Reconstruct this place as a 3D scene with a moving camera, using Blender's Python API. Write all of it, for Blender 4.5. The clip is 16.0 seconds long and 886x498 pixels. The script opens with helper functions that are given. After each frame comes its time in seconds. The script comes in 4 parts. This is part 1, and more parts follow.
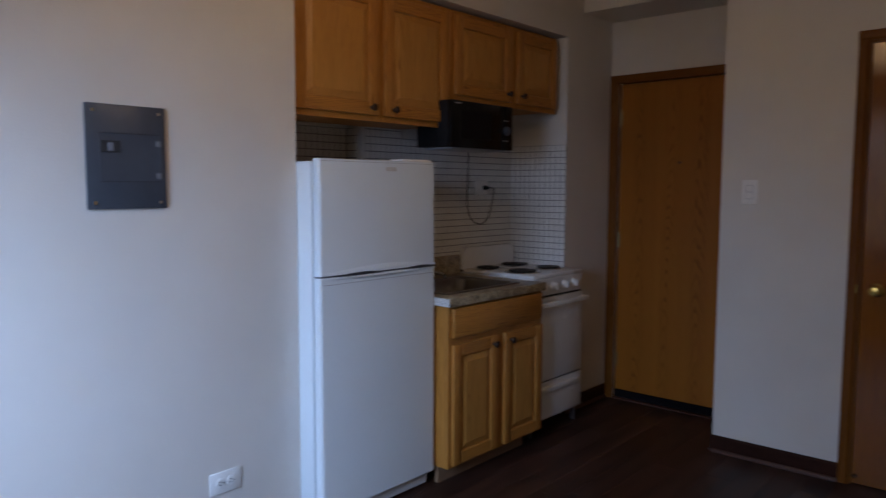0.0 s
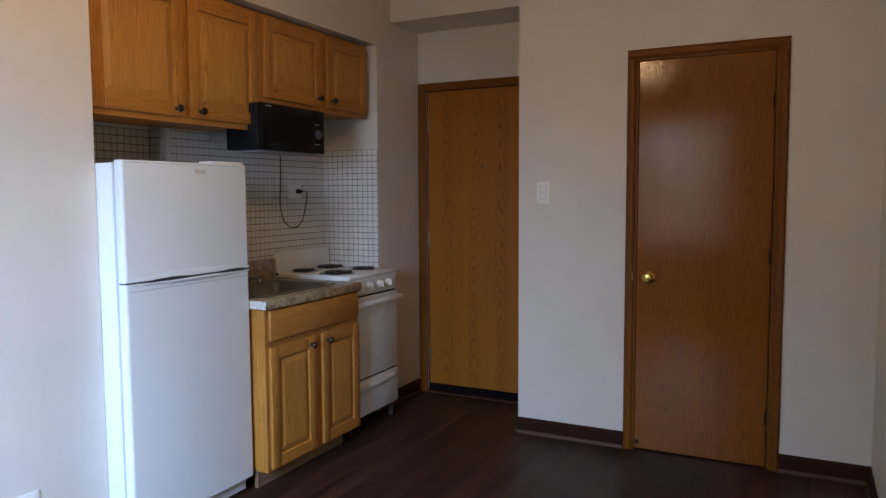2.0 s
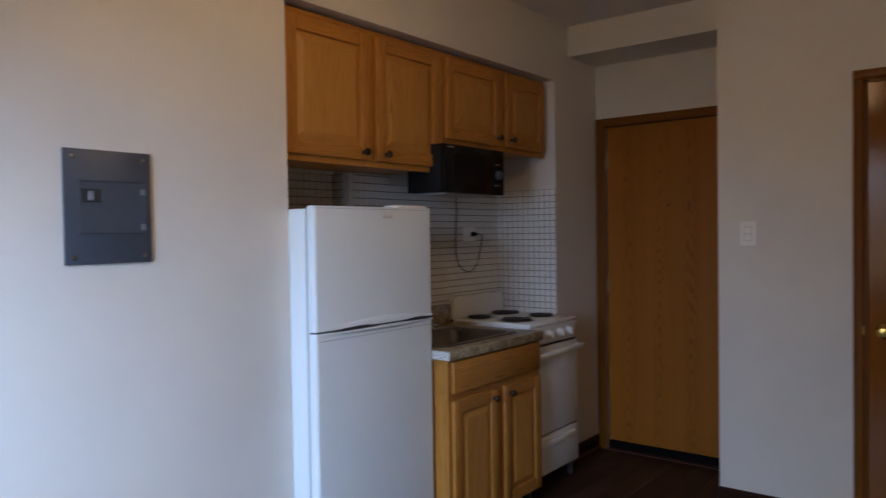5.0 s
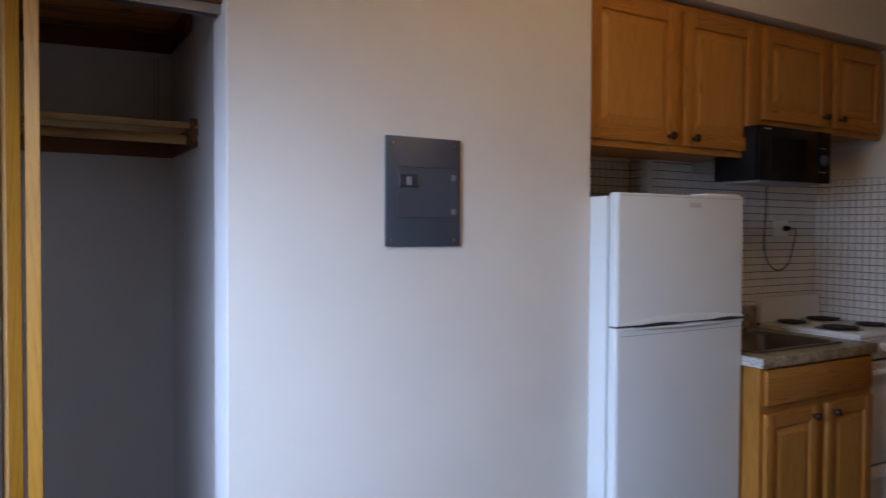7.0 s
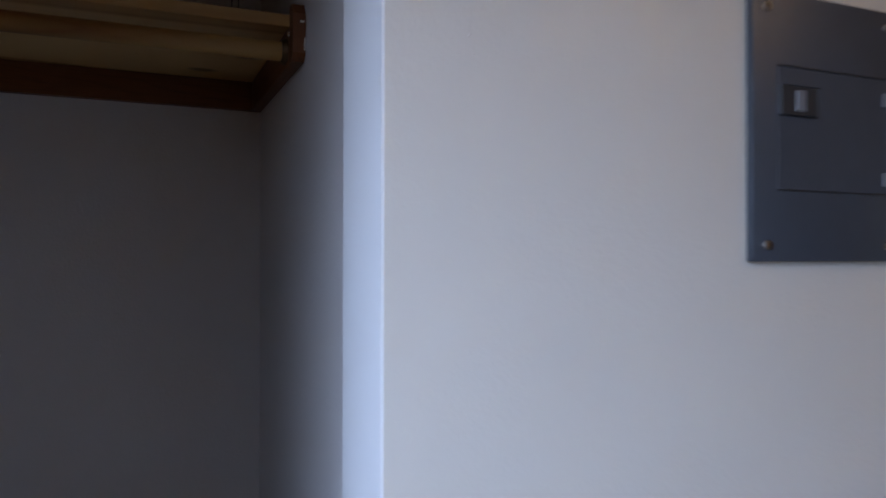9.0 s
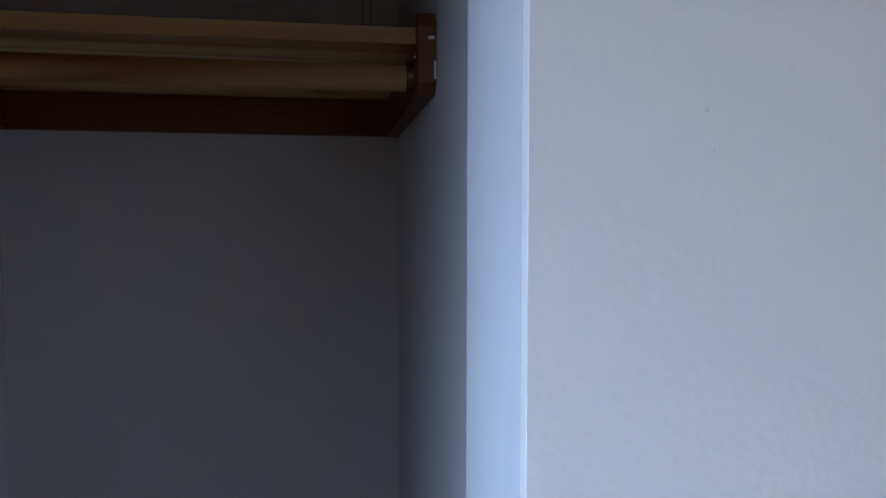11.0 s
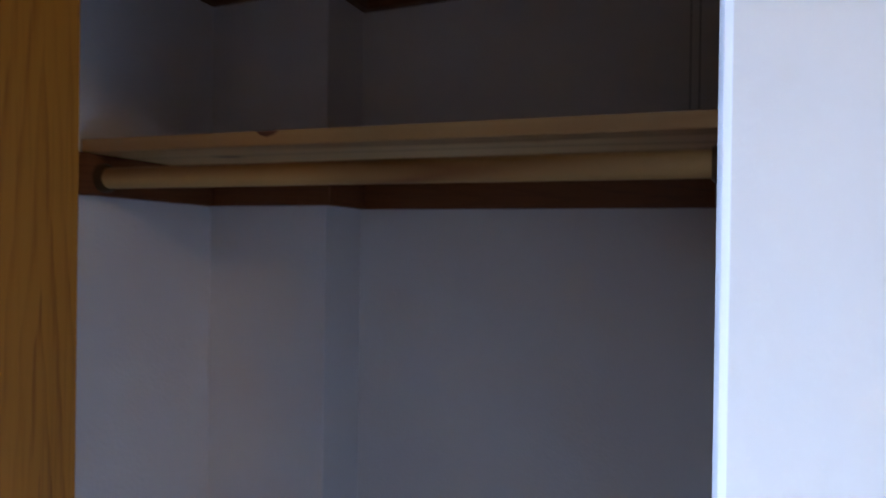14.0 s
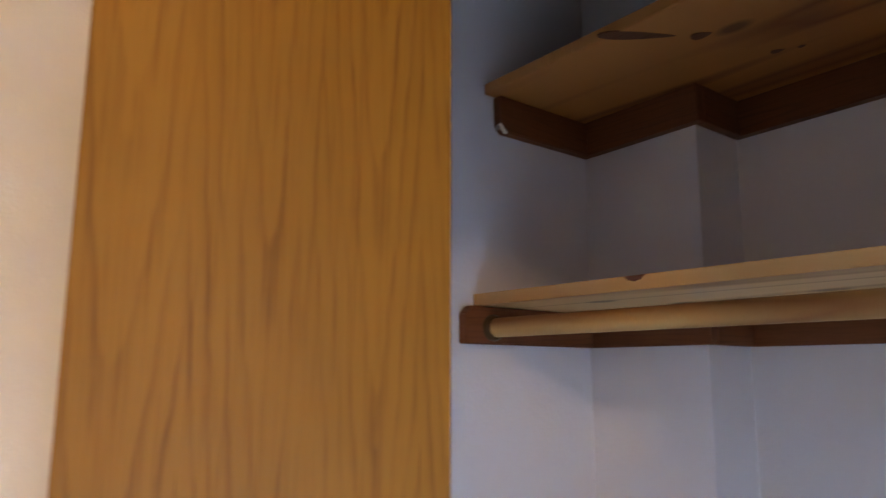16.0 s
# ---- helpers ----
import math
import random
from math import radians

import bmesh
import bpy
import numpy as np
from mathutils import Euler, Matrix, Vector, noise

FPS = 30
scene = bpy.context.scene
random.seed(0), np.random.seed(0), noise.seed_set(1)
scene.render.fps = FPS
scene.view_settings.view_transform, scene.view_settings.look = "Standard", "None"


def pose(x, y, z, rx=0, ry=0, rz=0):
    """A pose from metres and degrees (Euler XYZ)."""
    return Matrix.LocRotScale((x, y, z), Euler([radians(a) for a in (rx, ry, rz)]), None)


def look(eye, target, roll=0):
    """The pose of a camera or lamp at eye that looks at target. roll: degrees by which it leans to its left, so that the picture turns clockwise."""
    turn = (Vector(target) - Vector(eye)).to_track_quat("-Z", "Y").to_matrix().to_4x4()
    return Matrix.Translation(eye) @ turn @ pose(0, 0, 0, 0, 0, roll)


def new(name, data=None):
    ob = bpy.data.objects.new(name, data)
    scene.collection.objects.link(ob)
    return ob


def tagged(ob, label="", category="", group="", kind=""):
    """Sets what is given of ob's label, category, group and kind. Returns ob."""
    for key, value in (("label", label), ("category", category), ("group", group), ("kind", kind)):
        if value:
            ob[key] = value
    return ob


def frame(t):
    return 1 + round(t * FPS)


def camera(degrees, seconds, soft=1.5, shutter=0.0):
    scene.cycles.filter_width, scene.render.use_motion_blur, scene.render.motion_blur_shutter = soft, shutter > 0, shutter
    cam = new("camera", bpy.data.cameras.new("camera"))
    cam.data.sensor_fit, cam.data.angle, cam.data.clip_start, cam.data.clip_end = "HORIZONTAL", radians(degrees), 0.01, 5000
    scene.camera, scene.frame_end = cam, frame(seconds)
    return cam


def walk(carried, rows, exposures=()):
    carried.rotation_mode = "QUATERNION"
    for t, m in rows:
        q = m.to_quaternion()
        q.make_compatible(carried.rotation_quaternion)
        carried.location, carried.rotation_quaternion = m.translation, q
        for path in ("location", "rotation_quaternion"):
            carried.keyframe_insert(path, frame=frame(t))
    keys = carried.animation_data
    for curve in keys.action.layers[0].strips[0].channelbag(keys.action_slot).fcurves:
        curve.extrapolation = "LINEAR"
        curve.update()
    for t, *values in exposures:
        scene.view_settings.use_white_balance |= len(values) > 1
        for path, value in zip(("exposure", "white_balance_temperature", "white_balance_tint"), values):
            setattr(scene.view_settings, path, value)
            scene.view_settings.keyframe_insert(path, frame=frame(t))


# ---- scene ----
cam = camera(63.0, 16.0, soft=1.35, shutter=0.5)
PATH = [
    (0, (-1.765, -2.321, 1.393), (-0.268, -1.005, 1.221), 0.2),
    (0.5, (-1.789, -2.351, 1.361), (-0.153, -1.212, 1.2), -0.1),
    (1, (-1.808, -2.367, 1.346), (-0.097, -1.343, 1.187), -0.3),
    (1.5, (-1.825, -2.383, 1.354), (-0.067, -1.442, 1.196), -0.3),
    (2, (-1.838, -2.382, 1.369), (-0.058, -1.483, 1.216), -0.3),
    (2.5, (-1.837, -2.349, 1.402), (-0.045, -1.473, 1.255), -0.3),
    (3, (-1.836, -2.304, 1.417), (-0.041, -1.43, 1.292), -0.2),
    (3.2, (-1.84, -2.27, 1.421), (-0.043, -1.4, 1.307), -0.2),
    (5.3, (-1.717, -2.089, 1.39), (-0.244, -0.737, 1.337), -0.2),
    (5.5, (-1.706, -2.114, 1.41), (-0.308, -0.685, 1.344), 0.3),
    (6, (-1.724, -2.087, 1.402), (-0.461, -0.537, 1.34), 0.3),
    (6.5, (-1.743, -2.055, 1.401), (-0.603, -0.413, 1.339), 0.4),
    (7, (-1.753, -1.937, 1.368), (-0.732, -0.218, 1.316), 0.3),
    (7.5, (-1.71, -1.698, 1.34), (-0.784, 0.075, 1.318), 0.0),
    (8, (-1.632, -1.367, 1.33), (-0.739, 0.422, 1.309), 0.0),
    (8.5, (-1.526, -0.997, 1.327), (-0.724, 0.835, 1.339), -0.2),
    (8.7, (-1.508, -0.834, 1.317), (-0.702, 0.996, 1.338), -0.0),
    (11, (-1.359, -0.334, 1.495), (-1.047, 1.639, 1.405), 0.1),
    (11.5, (-1.452, -0.451, 1.483), (-1.132, 1.522, 1.406), 0.3),
    (12, (-1.462, -0.433, 1.498), (-1.164, 1.543, 1.411), 0.2),
    (12.5, (-1.448, -0.35, 1.478), (-1.155, 1.627, 1.409), -0.1),
    (13, (-1.406, -0.226, 1.475), (-1.443, 1.773, 1.415), -0.2),
    (13.5, (-1.357, -0.243, 1.531), (-1.765, 1.713, 1.46), -0.0),
    (14, (-1.274, -0.292, 1.568), (-1.954, 1.589, 1.558), 0.8),
    (14.5, (-1.231, -0.222, 1.604), (-2.252, 1.492, 1.746), 1.1),
    (15, (-1.223, -0.217, 1.618), (-2.514, 1.289, 1.874), 1.1),
    (15.5, (-1.225, -0.223, 1.604), (-2.664, 1.127, 1.93), 1.1),
    (16, (-1.249, -0.268, 1.59), (-2.775, 0.982, 1.924), 0.2),
]
EXPOSURES = [
    (0.0, -0.52, 6800, 17), (0.5, -0.25, 6900, 16), (1.5, 0.40, 7200, 14), (2.5, 0.64, 7200, 14),
    (3.2, 0.68, 7300, 14), (5.5, -0.22, 7300, 16), (7.0, -0.24, 7700, 19), (8.5, -0.72, 7900, 19),
    (11.0, -0.55, 6900, 13), (12.5, -0.17, 6600, 14), (13.0, 0.02, 6400, 15), (13.5, 0.18, 6450, 16), (14.0, 0.40, 6750, 16), (14.5, 0.68, 6900, 17), (15.0, 1.14, 7200, 17),
    (15.5, 1.62, 7600, 17), (16.0, 1.92, 7600, 17),
]
walk(cam, [(t, look(eye, target, roll)) for t, eye, target, roll in PATH], EXPOSURES)

# ---- world and lights ----
world = bpy.data.worlds.new("sky")
scene.world = world
world.use_nodes = True
wn = world.node_tree
sky = wn.nodes.new("ShaderNodeTexSky")
sky.sky_type = "NISHITA"
sky.sun_disc = False
sky.sun_elevation = radians(38)
sky.sun_rotation = radians(150)
wn.links.new(sky.outputs[0], wn.nodes["Background"].inputs[0])
wn.nodes["Background"].inputs[1].default_value = 0.1


def area_lamp(name, eye, target, sx, sy, watts, colour):
    data = bpy.data.lights.new(name, "AREA")
    data.shape, data.size, data.size_y = "RECTANGLE", sx, sy
    data.energy, data.color = watts, colour
    ob = new(name, data)
    ob.matrix_world = look(eye, target)
    return ob


WIN = (-1.58, -0.60, 0.80, 2.20)  # y0, y1, z0, z1 of the window in the west wall
WEST, SOUTH, EAST, TOP = -2.44, -2.68, 1.990, 2.62
sky_lamp = area_lamp("window_skylight", (WEST - 0.02, -1.09, 1.50), (WEST + 1.0, -0.54, 0.50), 0.88, 1.30, 47, (0.35, 0.58, 1.0))
sky_lamp.data.spread = radians(103)
# added warm fill, aimed level from the window opening; no street lamp is known
area_lamp("window_warm_fill", (WEST - 0.015, -1.09, 1.50), (0.0, -1.0, 1.45), 0.88, 1.30, 4.2, (1.0, 0.86, 0.70))
bulb = bpy.data.lights.new("ceiling_bulb", "POINT")
bulb.energy, bulb.color, bulb.shadow_soft_size = 7.0, (1.0, 0.70, 0.42), 0.095
new("ceiling_bulb", bulb).location = (-0.20, -1.19, 2.36)

# ---- materials ----


class Mat:
    """Small helper round a node material."""

    def __init__(self, name, rough=0.5, metal=0.0, spec=0.5):
        self.m = bpy.data.materials.new(name)
        self.m.use_nodes = True
        self.t = self.m.node_tree
        self.b = self.t.nodes["Principled BSDF"]
        self.b.inputs["Roughness"].default_value = rough
        self.b.inputs["Metallic"].default_value = metal
        self.b.inputs["Specular IOR Level"].default_value = spec
        self.co = None

    def node(self, kind, **values):
        n = self.t.nodes.new(kind)
        for k, v in values.items():
            n.inputs[k.replace("_", " ")].default_value = v
        return n

    def link(self, a, b):
        self.t.links.new(a, b)

    def coords(self, scale=(1, 1, 1), rand=True):
        tc = self.node("ShaderNodeTexCoord")
        mp = self.node("ShaderNodeMapping")
        mp.inputs["Scale"].default_value = scale
        src = tc.outputs["Object"]
        if rand:
            info = self.node("ShaderNodeObjectInfo")
            mul = self.node("ShaderNodeMath")
            mul.operation = "MULTIPLY"
            mul.inputs[1].default_value = 37.0
            self.link(info.outputs["Random"], mul.inputs[0])
            add = self.node("ShaderNodeVectorMath")
            add.operation = "ADD"
            self.link(src, add.inputs[0])
            self.link(mul.outputs[0], add.inputs[1])
            src = add.outputs[0]
        self.link(src, mp.inputs["Vector"])
        return mp.outputs[0]

    def noise(self, vec, scale, detail=3.0, rough=0.55):
        n = self.node("ShaderNodeTexNoise", Scale=scale, Detail=detail, Roughness=rough)
        self.link(vec, n.inputs["Vector"])
        return n.outputs["Fac"]

    def math(self, op, a, b=None):
        n = self.node("ShaderNodeMath")
        n.operation = op
        for i, v in enumerate((a, b)):
            if v is None:
                continue
            if isinstance(v, (int, float)):
                n.inputs[i].default_value = v
            else:
                self.link(v, n.inputs[i])
        return n.outputs[0]

    def ramp(self, fac, stops):
        r = self.node("ShaderNodeValToRGB")
        els = r.color_ramp.elements
        while len(els) < len(stops):
            els.new(0.5)
        for e, (p, c) in zip(els, stops):
            e.position, e.color = p, (*c, 1.0)
        self.link(fac, r.inputs["Fac"])
        return r.outputs["Color"]

    def mix(self, fac, a, b, mode="MIX"):
        n = self.node("ShaderNodeMix")
        n.data_type, n.blend_type = "RGBA", mode
        for i, v in ((0, fac), (6, a), (7, b)):
            if isinstance(v, (int, float)):
                n.inputs[i].default_value = v
            elif isinstance(v, tuple):
                n.inputs[i].default_value = (*v, 1.0)
            else:
                self.link(v, n.inputs[i])
        return n.outputs[2]

    def colour(self, v):
        if isinstance(v, tuple):
            self.b.inputs["Base Color"].default_value = (*v, 1.0)
        else:
            self.link(v, self.b.inputs["Base Color"])

    def bump(self, height, strength=0.3, distance=0.002):
        n = self.node("ShaderNodeBump", Strength=strength, Distance=distance)
        self.link(height, n.inputs["Height"])
        self.link(n.outputs[0], self.b.inputs["Normal"])

    def rough(self, v, lo, hi):
        self.link(self.math("ADD", self.math("MULTIPLY", v, hi - lo), lo), self.b.inputs["Roughness"])


def ramp_fac(self, fac, lo, hi):
    n = self.node("ShaderNodeMapRange")
    n.inputs["From Min"].default_value, n.inputs["From Max"].default_value = lo, hi
    self.link(fac, n.inputs["Value"])
    return n.outputs[0]


Mat.ramp_fac = ramp_fac


def scaled(c, k):
    return tuple(min(1.0, x * k) for x in c)


def paint(name, c, rough=0.6, peel=0.5):
    m = Mat(name, rough, spec=0.35)
    v = m.coords(rand=False)
    big = m.noise(v, 1.7, 4.0)
    m.colour(m.ramp(big, [(0.3, scaled(c, 0.94)), (0.7, scaled(c, 1.03))]))
    fine = m.noise(v, 150.0, 2.0, 0.45)
    mid = m.noise(v, 45.0, 2.0, 0.5)
    dots = m.ramp_fac(m.noise(v, 40.0, 1.0, 0.3), 0.74, 0.84)
    m.bump(m.math("ADD", m.math("ADD", fine, m.math("MULTIPLY", mid, 0.7)), m.math("MULTIPLY", dots, 0.8)), peel, 0.0020)
    return m.m


def wood(name, light, dark, axis="z", rough=0.35, ring=7.0, flitch=20.0, pores=0.5, contrast=1.0, coat=0.0, spec=0.4, relief=0.25, taper=0.045, heart=0.10, figure=0.6, core=0.0):
    """Flat-sawn oak: growth rings of a tapering log in mm, cut into flitches in cm, with pores along the grain.
    taper: how steeply the cathedral arches run; heart: their blunt middle; core: fades the rings away from it."""
    m = Mat(name, rough, spec=spec)
    k = {"x": 0, "y": 1, "z": 2}[axis]
    sep = m.node("ShaderNodeSeparateXYZ")
    m.link(m.coords(), sep.inputs[0])
    across = [sep.outputs[i] for i in range(3) if i != k]
    along = sep.outputs[k]
    w, step = flitch * 0.01, ring * 0.001
    s = [1.0, 1.0, 1.0]
    s[k] = 0.12
    slow = m.noise(m.coords(tuple(s)), 4.5, 2.5, 0.45)
    s[k] = 0.35
    wobble = m.noise(m.coords(tuple(s)), 42.0, 2.0, 0.5)
    u = m.math("DIVIDE", m.math("ADD", across[0], across[1]), w)
    u = m.math("MULTIPLY", m.math("SUBTRACT", m.math("FRACT", u), 0.5), w)
    u = m.math("ADD", u, m.math("MULTIPLY", m.math("SUBTRACT", slow, 0.5), w * 0.5))
    r = m.math("SQRT", m.math("ADD", m.math("MULTIPLY", u, u), (w * heart) ** 2))
    r = m.math("ADD", r, m.math("MULTIPLY", along, taper))
    r = m.math("ADD", r, m.math("MULTIPLY", slow, w * figure))
    r = m.math("ADD", r, m.math("MULTIPLY", wobble, step * 0.8))
    band = m.math("FRACT", m.math("DIVIDE", r, step))
    p = [1.0, 1.0, 1.0]
    p[k] = 0.03
    vp = m.coords(tuple(p))
    pore = m.noise(vp, 330.0, 2.0, 0.6)
    broad = m.noise(vp, 9.0, 3.0)
    late = m.ramp(band, [(0.0, (1, 1, 1)), (0.13, (0.80, 0.80, 0.80)), (0.34, (0.14, 0.14, 0.14)), (0.92, (0.0, 0.0, 0.0)), (1.0, (0.9, 0.9, 0.9))])
    line = m.math("MULTIPLY", late, m.math("ADD", m.math("MULTIPLY", m.ramp_fac(pore, 0.35, 0.65), 0.6), 0.4))
    s[k] = 0.05
    patch = m.ramp_fac(m.noise(m.coords(tuple(s)), 60.0, 2.0, 0.5), 0.32, 0.58)
    line = m.math("MULTIPLY", line, m.math("ADD", m.math("MULTIPLY", patch, 0.75), 0.25))
    if core:
        near = m.ramp_fac(m.math("ABSOLUTE", u), w * core, w * core * 0.35)
        line = m.math("MULTIPLY", line, m.math("ADD", m.math("MULTIPLY", near, 0.85), 0.15))
    base = m.mix(m.math("MULTIPLY", line, contrast), light, dark)
    col2 = m.mix(m.math("MULTIPLY", m.ramp_fac(pore, 0.52, 0.70), pores * 0.6), base, dark)
    col3 = m.mix(0.4, col2, m.ramp(broad, [(0.3, (0.66, 0.64, 0.62)), (0.7, (1.0, 1.0, 1.0))]), "MULTIPLY")
    m.colour(col3)
    m.rough(pore, rough - 0.06, rough + 0.12)
    n = m.node("ShaderNodeBump", Strength=relief, Distance=0.0012)
    m.link(m.math("SUBTRACT", pore, m.math("MULTIPLY", line, 0.5)), n.inputs["Height"])
    m.link(n.outputs[0], m.b.inputs["Normal"])
    if coat:
        m.b.inputs["Coat Weight"].default_value = coat
        m.b.inputs["Coat Roughness"].default_value = 0.085
        m.link(n.outputs[0], m.b.inputs["Coat Normal"])
    return m.m


def plain(name, c, rough=0.5, metal=0.0, vary=0.06, spec=0.5, bump=0.0, scale=30.0):
    m = Mat(name, rough, metal, spec)
    v = m.coords()
    n = m.noise(v, scale, 4.0)
    m.colour(m.ramp(n, [(0.3, scaled(c, 1 - vary)), (0.7, scaled(c, 1 + vary))]))
    m.rough(m.noise(v, scale * 0.3, 3.0), max(0.02, rough - 0.05), rough + 0.06)
    if bump:
        m.bump(n, bump, 0.001)
    return m.m


def laminate_floor():
    m = Mat("dark_plank", 0.45, spec=0.28)
    info = m.node("ShaderNodeObjectInfo")
    v = m.coords((0.09, 1.0, 1.0))
    g = m.noise(v, 16.0, 5.0, 0.6)
    big = m.noise(m.coords((0.35, 1, 1)), 5.0, 3.0)
    col = m.ramp(g, [(0.25, (0.019, 0.0085, 0.006)), (0.5, (0.046, 0.021, 0.0145)), (0.8, (0.082, 0.040, 0.026))])
    col = m.mix(0.6, col, m.ramp(big, [(0.32, (0.42, 0.40, 0.40)), (0.68, (1.2, 1.08, 1.0))]), "MULTIPLY")
    col = m.mix(0.3, col, m.ramp(info.outputs["Random"], [(0.0, (0.65, 0.65, 0.65)), (1.0, (1.25, 1.2, 1.15))]), "MULTIPLY")
    m.colour(col)
    m.rough(g, 0.36, 0.56)
    m.bump(g, 0.15, 0.0008)
    return m.m


def granite_laminate():
    m = Mat("speckled_laminate", 0.35)
    v = m.coords(rand=False)
    a = m.noise(v, 26.0, 5.0, 0.7)
    b = m.noise(v, 95.0, 4.0, 0.7)
    c = m.ramp(a, [(0.30, (0.13, 0.092, 0.05)), (0.46, (0.30, 0.225, 0.13)), (0.58, (0.44, 0.36, 0.23)), (0.7, (0.22, 0.18, 0.12))])
    d = m.ramp(b, [(0.38, (0.30, 0.27, 0.22)), (0.5, (1.0, 1.0, 1.0)), (0.66, (1.25, 1.22, 1.15))])
    m.colour(m.mix(0.7, c, d, "MULTIPLY"))
    return m.m


def pine(name, light, dark, axis):
    m = Mat(name, 0.55)
    k = {"x": 0, "y": 1, "z": 2}[axis]
    s = [1.0, 1.0, 1.0]
    s[k] = 0.08
    v = m.coords(tuple(s))
    fig = m.noise(v, 4.0, 2.0)
    band = m.math("FRACT", m.math("MULTIPLY", fig, 7.0))
    col = m.ramp(band, [(0.0, dark), (0.2, light), (0.8, scaled(light, 1.08)), (1.0, dark)])
    vor = m.node("ShaderNodeTexVoronoi", Scale=5.5)
    vor.voronoi_dimensions = "2D"
    s2 = [1.0, 1.0, 1.0]
    s2[k] = 0.55
    m.link(m.coords(tuple(s2)), vor.inputs["Vector"])
    knot = m.math("MULTIPLY", m.ramp_fac(vor.outputs["Distance"], 0.10, 0.045), 0.8)
    m.colour(m.mix(knot, col, scaled(dark, 0.35)))
    m.bump(fig, 0.1, 0.001)
    return m.m


def chipped_end():
    m = Mat("pale_speckled_end", 0.6)
    v = m.coords(rand=False)
    a = m.noise(v, 120.0, 4.0, 0.75)
    m.colour(m.ramp(a, [(0.36, (0.16, 0.15, 0.13)), (0.47, (0.55, 0.54, 0.50)), (0.62, (0.78, 0.77, 0.74))]))
    m.bump(a, 0.3, 0.001)
    return m.m


END_CAP = chipped_end()
WALL = paint("cream_wall_paint", (0.69, 0.65, 0.585), 0.5, 0.27)
# smooth jamb paint, whiter than WALL to carry window light the lamp misses
JAMB_PAINT = paint("smooth_daylit_jamb_paint", (0.82, 0.82, 0.82), 0.45, 0.15)
CEIL = paint("ceiling_paint", (0.78, 0.75, 0.71), 0.8, 0.35)
CLOSET = paint("closet_wall_paint", (0.72, 0.69, 0.675), 0.6, 0.25)
OAK_V = wood("honey_oak_upright", (0.54, 0.232, 0.044), (0.17, 0.050, 0.007), "z", 0.38, 6.2, 9.0, 0.8, 0.95)
OAK_H = wood("honey_oak_across", (0.52, 0.220, 0.040), (0.16, 0.047, 0.007), "x", 0.38, 6.2, 9.0, 0.8, 0.95)
OAK_PANEL = wood("honey_oak_panel", (0.56, 0.262, 0.055), (0.25, 0.088, 0.014), "z", 0.40, 7.5, 17.0, 0.8, 0.95)
DOOR_OAK = wood("varnished_oak_veneer", (0.255, 0.084, 0.005), (0.100, 0.028, 0.002), "z", 0.42, 11.0, 18.5, 0.6, 0.80, coat=0.6, spec=0.03, relief=0.15, taper=0.09, heart=0.09, figure=0.25)
ENTRY_OAK = wood("entry_oak_veneer", (0.36, 0.124, 0.012), (0.12, 0.034, 0.003), "z", 0.45, 10.0, 20.0, 0.35, 0.95, spec=0.2, taper=0.09, heart=0.17, figure=0.8, core=0.30)
BIFOLD_OAK = wood("bifold_oak_veneer", (0.335, 0.142, 0.0150), (0.150, 0.048, 0.006), "z", 0.46, 11.5, 9.4, 0.45, 0.72, spec=0.25, taper=-0.07, heart=0.10, figure=0.45)
TRIM_OAK_V = wood("oak_casing_upright", (0.21, 0.072, 0.009), (0.075, 0.023, 0.003), "z", 0.38, 5.0, 8.0, 0.6, spec=0.15)
TRIM_OAK_H = wood("oak_casing_across", (0.21, 0.072, 0.009), (0.075, 0.023, 0.003), "y", 0.38, 5.0, 8.0, 0.6, spec=0.15)
BASEBOARD = wood("dark_brown_baseboard", (0.040, 0.0135, 0.008), (0.018, 0.006, 0.004), "x", 0.6, 6.0, 12.0, 0.4, spec=0.1)
SHOE = wood("brown_shoe_moulding", (0.085, 0.033, 0.018), (0.04, 0.014, 0.008), "x", 0.4, 6.0, 12.0, 0.4)
PINE_AMBER = pine("amber_pine", (0.50, 0.205, 0.048), (0.27, 0.080, 0.018), "x")
PINE_X = pine("raw_pine", (0.66, 0.42, 0.17), (0.46, 0.23, 0.07), "x")
ROD = pine("pine_rod", (0.48, 0.27, 0.085), (0.25, 0.10, 0.025), "x")
CLEAT_X = wood("stained_cleat_along", (0.19, 0.061, 0.019), (0.090, 0.026, 0.008), "x", 0.4, 9.0, 14.0, 0.5, 0.55)
CLEAT_Y = wood("stained_cleat_across", (0.19, 0.061, 0.019), (0.090, 0.026, 0.008), "y", 0.4, 9.0, 14.0, 0.5, 0.55)
KNOT = wood("dark_knot_wood", (0.16, 0.058, 0.026), (0.07, 0.022, 0.010), "x", 0.5, 3.0, 6.0, 0.5)
FLOOR = laminate_floor()
COUNTER = granite_laminate()
WHITE_ENAMEL = plain("white_enamel", (0.80, 0.80, 0.78), 0.25, 0, 0.012, scale=6)
FRIDGE_WHITE = plain("pebbled_white_steel", (0.74, 0.80, 0.81), 0.42, 0, 0.02, bump=0.12, scale=260)
# near-black that paints the shade inside the refrigerator's grips
RECESS_SHADE = plain("recess_shade_grey", (0.035, 0.037, 0.042), 0.5)
GASKET = plain("grey_gasket", (0.10, 0.105, 0.115), 0.6)
PLASTIC_WHITE = plain("white_plastic", (0.82, 0.81, 0.77), 0.35, 0, 0.02)
